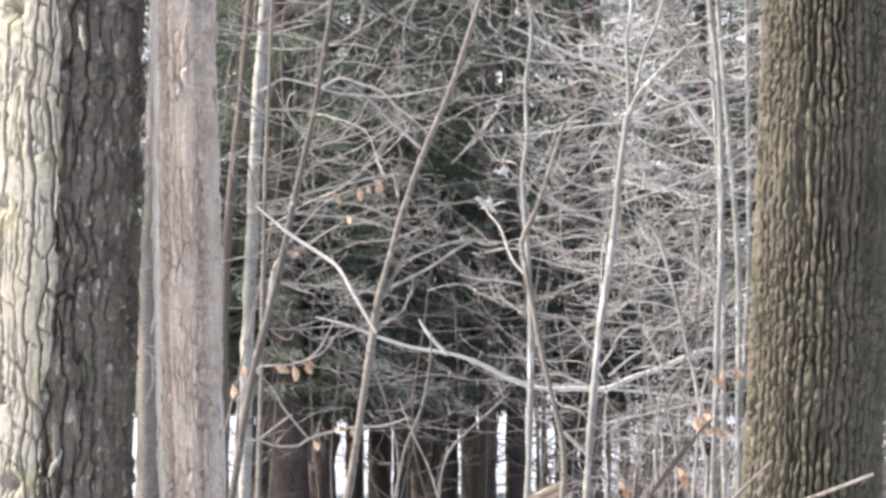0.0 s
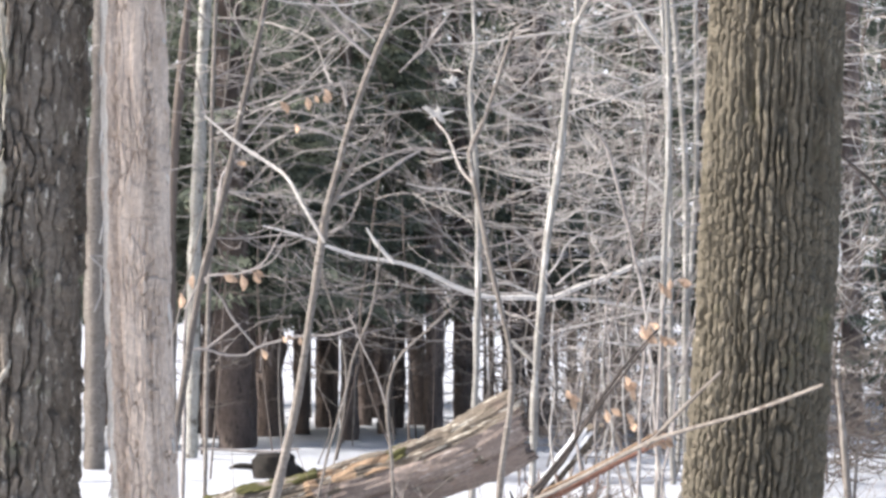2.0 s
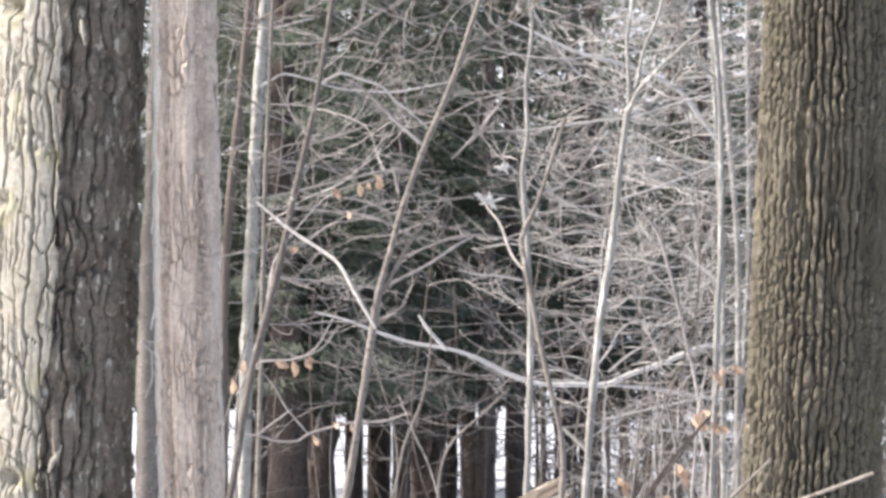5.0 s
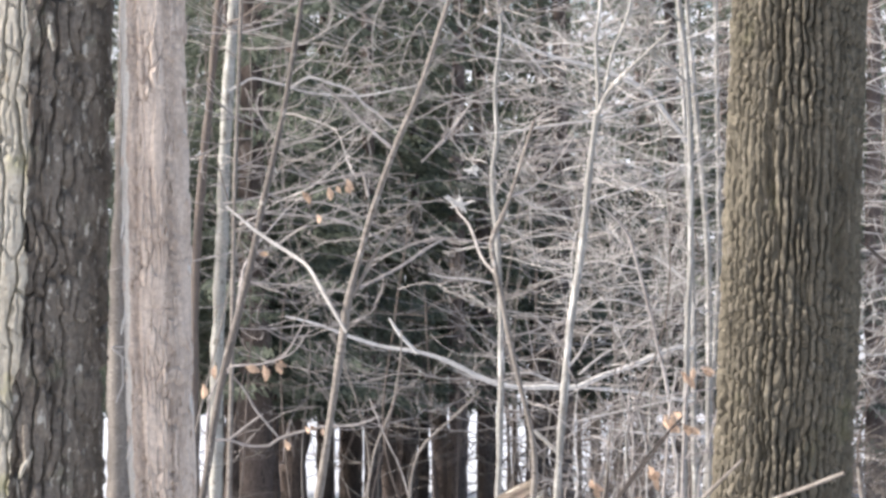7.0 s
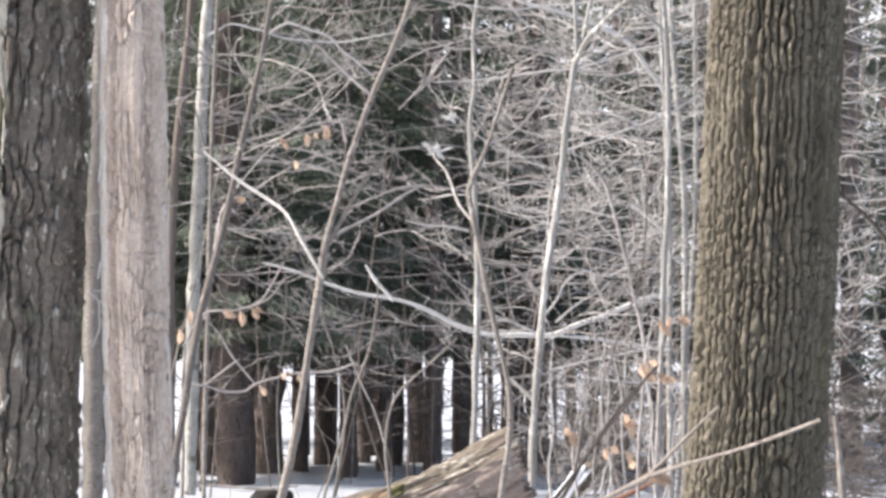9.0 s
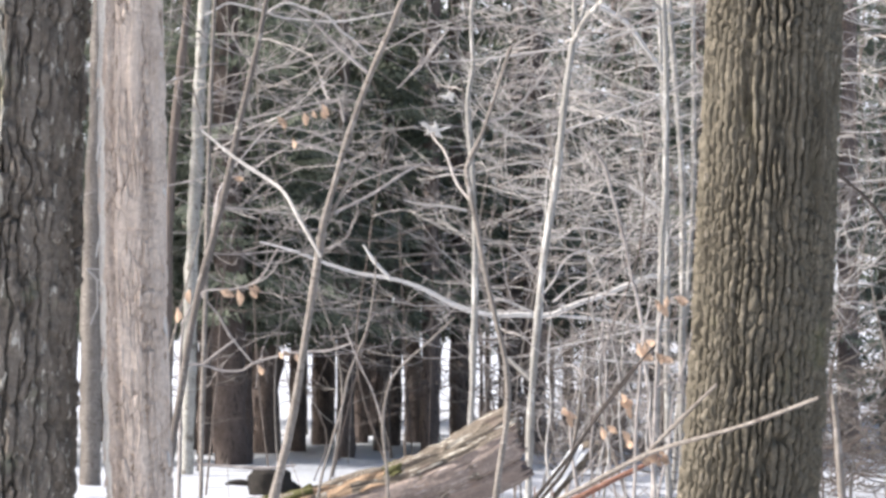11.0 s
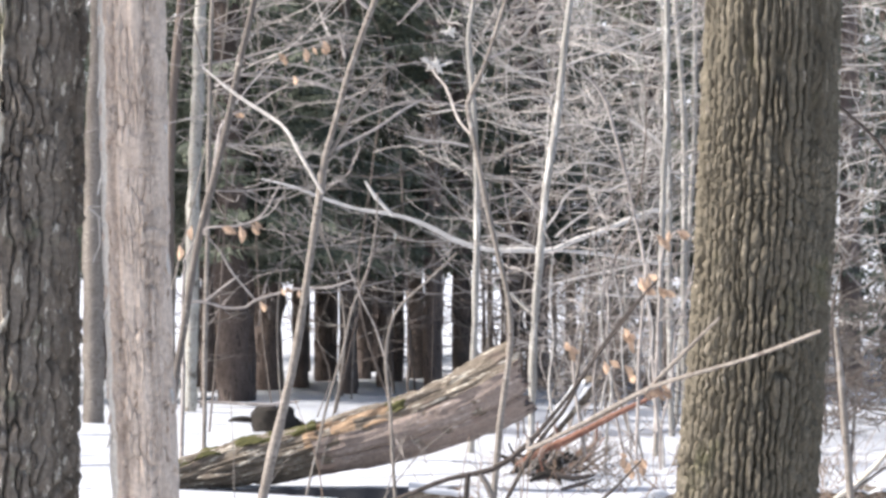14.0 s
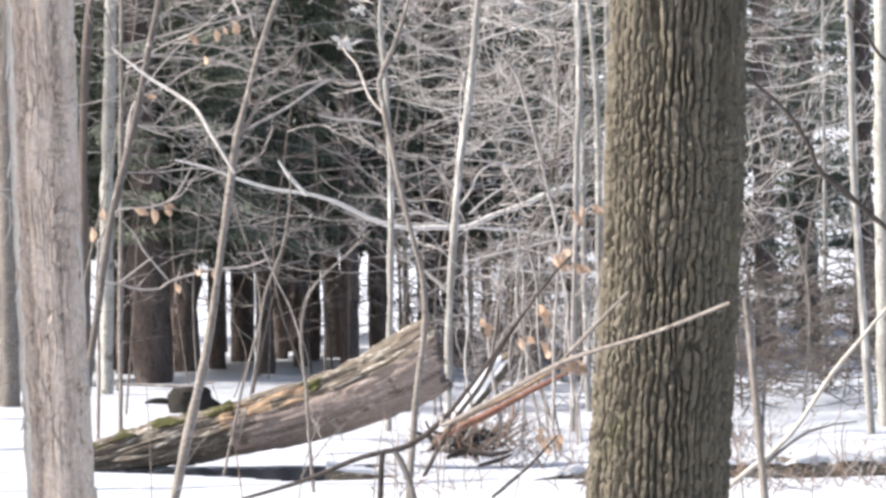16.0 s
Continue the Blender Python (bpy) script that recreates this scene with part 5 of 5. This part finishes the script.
for k, x in enumerate((1.51, 1.68, 1.78, 1.84, 1.97, 2.08, 2.19, 2.30, 2.37, 2.45, 2.52, 1.60)):
    rng = np.random.default_rng(640 + k)
    h, lean = rng.uniform(1.3, 2.5), rng.normal() * 0.10
    y = 29.6 + 0.25 * (k % 4)
    shoot = thing("upright_shoot", "thin pale shoot standing upright behind the brush pile", "sapling", "upright pale shoots")
    rows = [(x + lean * q * h + 0.03 * rng.normal(), y, -0.06 + q * h, (0.010 + 0.006 * rng.uniform()) * (1.05 - 0.6 * q)) for q in np.linspace(0, 1, 6)]
    part("trunk", stem(rows, 6, 0.5, 640 + k), (LIMB, GREY, TWIG)[k % 3], shoot)
    buf = Buffer()
    for q in range(4):
        at = rows[2 + q % 4]
        spray(buf, at[:3], (rng.choice((-1, 1)) * 0.7, rng.normal() * 0.3, rng.uniform(0.5, 1.2)), rng.uniform(0.3, 0.7), 0.006, rng, 1, 0.0, 0.4)
    tagged(part("brushwood", buf, TWIG, shoot), kind="stuff")
fallen_branch("short dark branch at the foot of the brush pile", [(1.04, 25.00, 0.16, 0.017), (1.13, 25.00, 0.21, 0.022), (1.24, 25.00, 0.18, 0.020), (1.27, 25.00, 0.14, 0.010)], CHAR, 37)
leafy_shoot("low shoot with curled orange leaves in the snow", [(1.78, 24.00, 0.19, 0.010), (1.76, 24.00, 0.29, 0.010), (1.72, 24.00, 0.39, 0.008), (1.68, 24.00, 0.46, 0.005)], [(1.63, 23.90, 0.42), (1.80, 23.90, 0.36), (1.70, 23.90, 0.33), (1.66, 23.90, 0.40), (1.69, 23.90, 0.36), (1.73, 23.90, 0.37), (1.67, 23.90, 0.32), (1.78, 23.90, 0.39)], 57, 1.15)
leafy_shoot("reddish clump of withered leaves behind the poles", [(1.99, 25.00, 0.53, 0.010), (1.98, 25.00, 0.70, 0.010), (1.95, 25.00, 0.85, 0.008), (1.93, 25.00, 0.93, 0.005)], [(1.90, 24.90, 0.84), (1.99, 24.90, 0.81), (2.05, 24.90, 0.86), (1.93, 24.90, 0.87), (1.97, 24.90, 0.84), (2.00, 24.90, 0.88), (1.96, 24.90, 0.91), (2.02, 24.90, 0.83), (1.91, 24.90, 0.83)], 58, 1.15)
rng = np.random.default_rng(91)
for k in range(16):
    y = rng.uniform(16, 25)
    x = y * rng.uniform(-0.06, 0.15)
    h = rng.uniform(0.35, 0.9)
    ob = thing("dry_stalk", "thin dry weed stalk standing in the snow", "weed", "dry stalks in the snow")
    s = rng.normal() * 0.25
    part("stalk", stem([(x, y, -0.03, 0.005), (x + s * 0.3 * h, y, 0.5 * h, 0.004), (x + s * h, y, h, 0.002)], 5, 0.8, 700 + k), SAPLING if k % 3 else DRYLEAF, ob)
    if k % 2:
        part("stalk", stem([(x + s * 0.2 * h, y, 0.4 * h, 0.004), (x + (s + 0.3) * 0.5 * h, y, 0.7 * h, 0.003), (x + (s + 0.4) * 0.8 * h, y, 0.9 * h, 0.002)], 5, 0.8, 720 + k), SAPLING, ob)
for rows in ([(1.08, 25.00, 0.19, 0.015), (1.23, 25.00, 0.21, 0.020), (1.37, 25.00, 0.19, 0.020), (1.52, 25.00, 0.21, 0.010)], [(1.27, 25.00, 0.11, 0.012), (1.41, 25.00, 0.14, 0.018), (1.52, 25.00, 0.18, 0.008)], [(1.21, 22.00, 0.07, 0.010), (1.34, 22.00, 0.18, 0.012), (1.47, 22.00, 0.29, 0.010), (1.64, 22.00, 0.47, 0.006)], [(1.70, 24.00, -0.02, 0.016), (2.00, 24.00, 0.03, 0.023), (2.21, 24.00, 0.04, 0.013)]):
    fallen_branch("small dark dead branch lying in the snow", rows, DARKWOOD, 800 + int(abs(rows[0][0]) * 100))


# ---- conifers behind ----
def hemlock_boughs(buf, x, y, low, high, width, rng, count):
    """Drooping flat boughs of short needle sprigs round a trunk."""
    for k in range(count):
        q = (k + rng.uniform()) / count
        z = low + (high - low) * q
        reach = width * (1.05 - 0.8 * q) * rng.uniform(0.75, 1.1)
        a = rng.uniform(0, 2 * np.pi)
        d = np.array([math.cos(a), math.sin(a)])
        m = int((78 if y < 63 else 46) * reach)
        s = reach * rng.uniform(0.12, 1.0, m) ** 0.75
        off = rng.normal(size=m) * 0.28 * (0.35 + 0.65 * (1 - s / reach))
        px = x + d[0] * s - d[1] * off
        py = y + d[1] * s + d[0] * off
        pz = z + 0.12 * s - 0.16 * s * s / reach + rng.normal(size=m) * 0.05
        heading = a + np.sign(off) * rng.uniform(0.2, 1.2, m)
        ln, wd = rng.uniform(0.08, 0.20, m), rng.uniform(0.010, 0.024, m)
        dx, dy, dz = np.cos(heading) * ln, np.sin(heading) * ln, -rng.uniform(0.15, 0.8, m) * ln
        sx, sy, tilt = -np.sin(heading) * wd, np.cos(heading) * wd, rng.normal(size=m) * wd
        p = np.stack([px, py, pz], 1)
        e = np.stack([dx, dy, dz], 1)
        w = np.stack([sx, sy, tilt], 1)
        buf.add(np.stack([p + w, p + e, p - w], 1).reshape(-1, 3), np.arange(3 * m).reshape(-1, 3))


def conifer(x, y, r, height, low, width, seed, boughs, group="conifers behind the clearing"):
    rng = np.random.default_rng(seed)
    tree = thing("hemlock_tree", "tall dark hemlock with a bare lower trunk and drooping boughs", "tree", group)
    lean = rng.normal() * 0.012
    rows = [(x + lean * z, y, z, r * (1.06 - 0.8 * z / height)) for z in (-0.15, 0.5, 2.0, 4.5, height * 0.7, height)]
    part("trunk", stem(rows, 12, 0.22 if r < 0.1 else 0.10, seed, 0.24, 0.11), PINEBARK, tree)
    buf = Buffer()
    hemlock_boughs(buf, x, y, low, height, width, rng, boughs)
    tagged(part("foliage", buf, NEEDLES, tree, smooth=False), kind="stuff")
    dead = Buffer()
    for k in range(10):
        a = rng.uniform(0, 2 * np.pi)
        spray(dead, (x, y, rng.uniform(0.6, low + 1.5)), (math.cos(a), math.sin(a), -0.1), rng.uniform(0.3, 1.2), rng.uniform(0.006, 0.013), rng, 1, 0.05)
    tagged(part("dead_wood", dead, PINEBARK, tree), kind="stuff")


# the row of trunks seen side by side: direction (x over y), distance, radius
TRUNKS = [(-0.0506, 54, 0.08), (-0.0416, 50, 0.07),
          (-0.0645, 50, 0.05), (-0.0581, 56, 0.13), (-0.0536, 52, 0.11), (-0.0461, 48, 0.23), (-0.0371, 54, 0.25), (-0.0261, 55, 0.12), (-0.0193, 58, 0.17),
          (-0.0122, 52, 0.13), (-0.0078, 60, 0.14), (-0.0011, 55, 0.13), (0.0026, 58, 0.10), (0.0081, 60, 0.14), (0.0128, 53, 0.15), (0.0217, 56, 0.17),
          (0.0280, 62, 0.03), (0.0367, 57, 0.20), (0.0436, 54, 0.20), (0.0491, 60, 0.05), (0.0540, 61, 0.10), (0.0609, 58, 0.09), (0.0686, 62, 0.14),
          (0.0807, 57, 0.14), (0.0925, 60, 0.15), (0.1067, 57, 0.19), (0.1210, 61, 0.15), (0.1370, 55, 0.18), (0.1504, 60, 0.20), (0.1672, 57, 0.19),
          (-0.0695, 56, 0.19), (-0.0838, 60, 0.15), (-0.0997, 57, 0.19), (-0.1156, 61, 0.15), (-0.1316, 56, 0.19)]
for k, (q, y, r) in enumerate(TRUNKS):
    rng = np.random.default_rng(900 + k)
    conifer(q * y, y, r, rng.uniform(12, 16) if r > 0.1 else rng.uniform(5, 8), (2.7 if -0.005 < q < 0.048 else 1.75 if q < 0.07 else 0.5) + 0.35 * rng.uniform(), rng.uniform(2.2, 3.0), 900 + k, 60 if 0.01 < q < 0.06 else 220 if y < 49 else 130 if y < 55 else 85)
rng = np.random.default_rng(55)
for k in range(26):
    y = rng.uniform(64, 78)
    near = [q for q, _, r in TRUNKS if r > 0.1 and (q < 0.0 if k % 2 else q > 0.08)]
    conifer(y * near[int(rng.integers(len(near)))], y, rng.uniform(0.08, 0.16), rng.uniform(7, 11), rng.uniform(1.8, 2.6), 2.2, 950 + k, 36, "conifers farther off")
for k in range(9):
    conifer(min((q for q, _, r in TRUNKS if r > 0.1), key=lambda q: abs(q + 0.03 - 0.0135 * k)) * (84 + 5 * (k % 3)), 84 + 5 * (k % 3), 0.15, 13.5 + k % 2, 5.6, 2.6, 980 + k, 60, "conifers farther off")
for k in range(20):
    y = 70 + 7 * ((k * 0.618) % 1.0)
    conifer(y * min((q for q, _, r in TRUNKS if r > 0.1), key=lambda q: abs(q + 0.14 - 0.0165 * k)), y, 0.16, 15.0 + k % 3, 4.6, 3.0, 1010 + k, 75, "conifers farther off")
# unseen hemlocks added left of the view to shade the row of trunks
for x, y, h in ((-9.5, 48.8, 14.0), (-12.5, 48.0, 15.0), (-14.0, 53.0, 16.0), (-13.0, 57.0, 15.0), (-17.0, 52.0, 16.0)):
    conifer(x, y, 0.22, h, 1.2, 3.0, int(y * 10), 90)
# unseen high-crowned hemlocks, added so that the snow to their right is shaded
for x, y, h, low in ((-10.2, 39.8, 11.8, 8.4), (-8.8, 47.8, 10.2, 7.3), (-10.2, 42.9, 11.6, 8.9), (-10.0, 36.9, 10.6, 8.2)):
    conifer(x, y, 0.16, h, low, 2.1, int(y * 13), 50, "conifers beside the clearing")
rng = np.random.default_rng(61)
for k in range(5):
    y = rng.uniform(63, 70)
    conifer(y * (-0.047 + 0.082 * (k + rng.uniform(0.2, 0.8)) / 5), y, rng.uniform(0.05, 0.13), rng.uniform(7, 10), 4.8, 1.6, 1060 + k, 14, "conifers farther off")
rng = np.random.default_rng(66)
for k in range(13):
    y = rng.uniform(44, 54)
    x = y * rng.uniform(-0.065, 0.05)
    h = rng.uniform(2.0, 4.5)
    tree = thing("dead_sapling", "thin dark dead sapling among the conifer trunks", "sapling", "thin dead saplings")
    lean = rng.normal() * 0.12
    part("trunk", stem([(x, y, -0.1, 0.018), (x + lean * 0.5 * h, y, 0.5 * h, 0.014), (x + lean * h + 0.1 * rng.normal(), y, h, 0.01)], 7, 0.5, k), BROWN, tree)
    buf = Buffer()
    for q in range(12):
        a = rng.choice((0, np.pi)) + rng.normal() * 0.5
        z = rng.uniform(0.2, 0.95)
        spray(buf, (x + lean * z * h, y, z * h), (math.cos(a), math.sin(a), rng.uniform(-0.1, 0.6)), rng.uniform(0.5, 1.2), 0.008, rng, 1, 0.03, 0.5)
    tagged(part("brushwood", buf, SAPLING if k % 2 else BROWN, tree), kind="stuff")
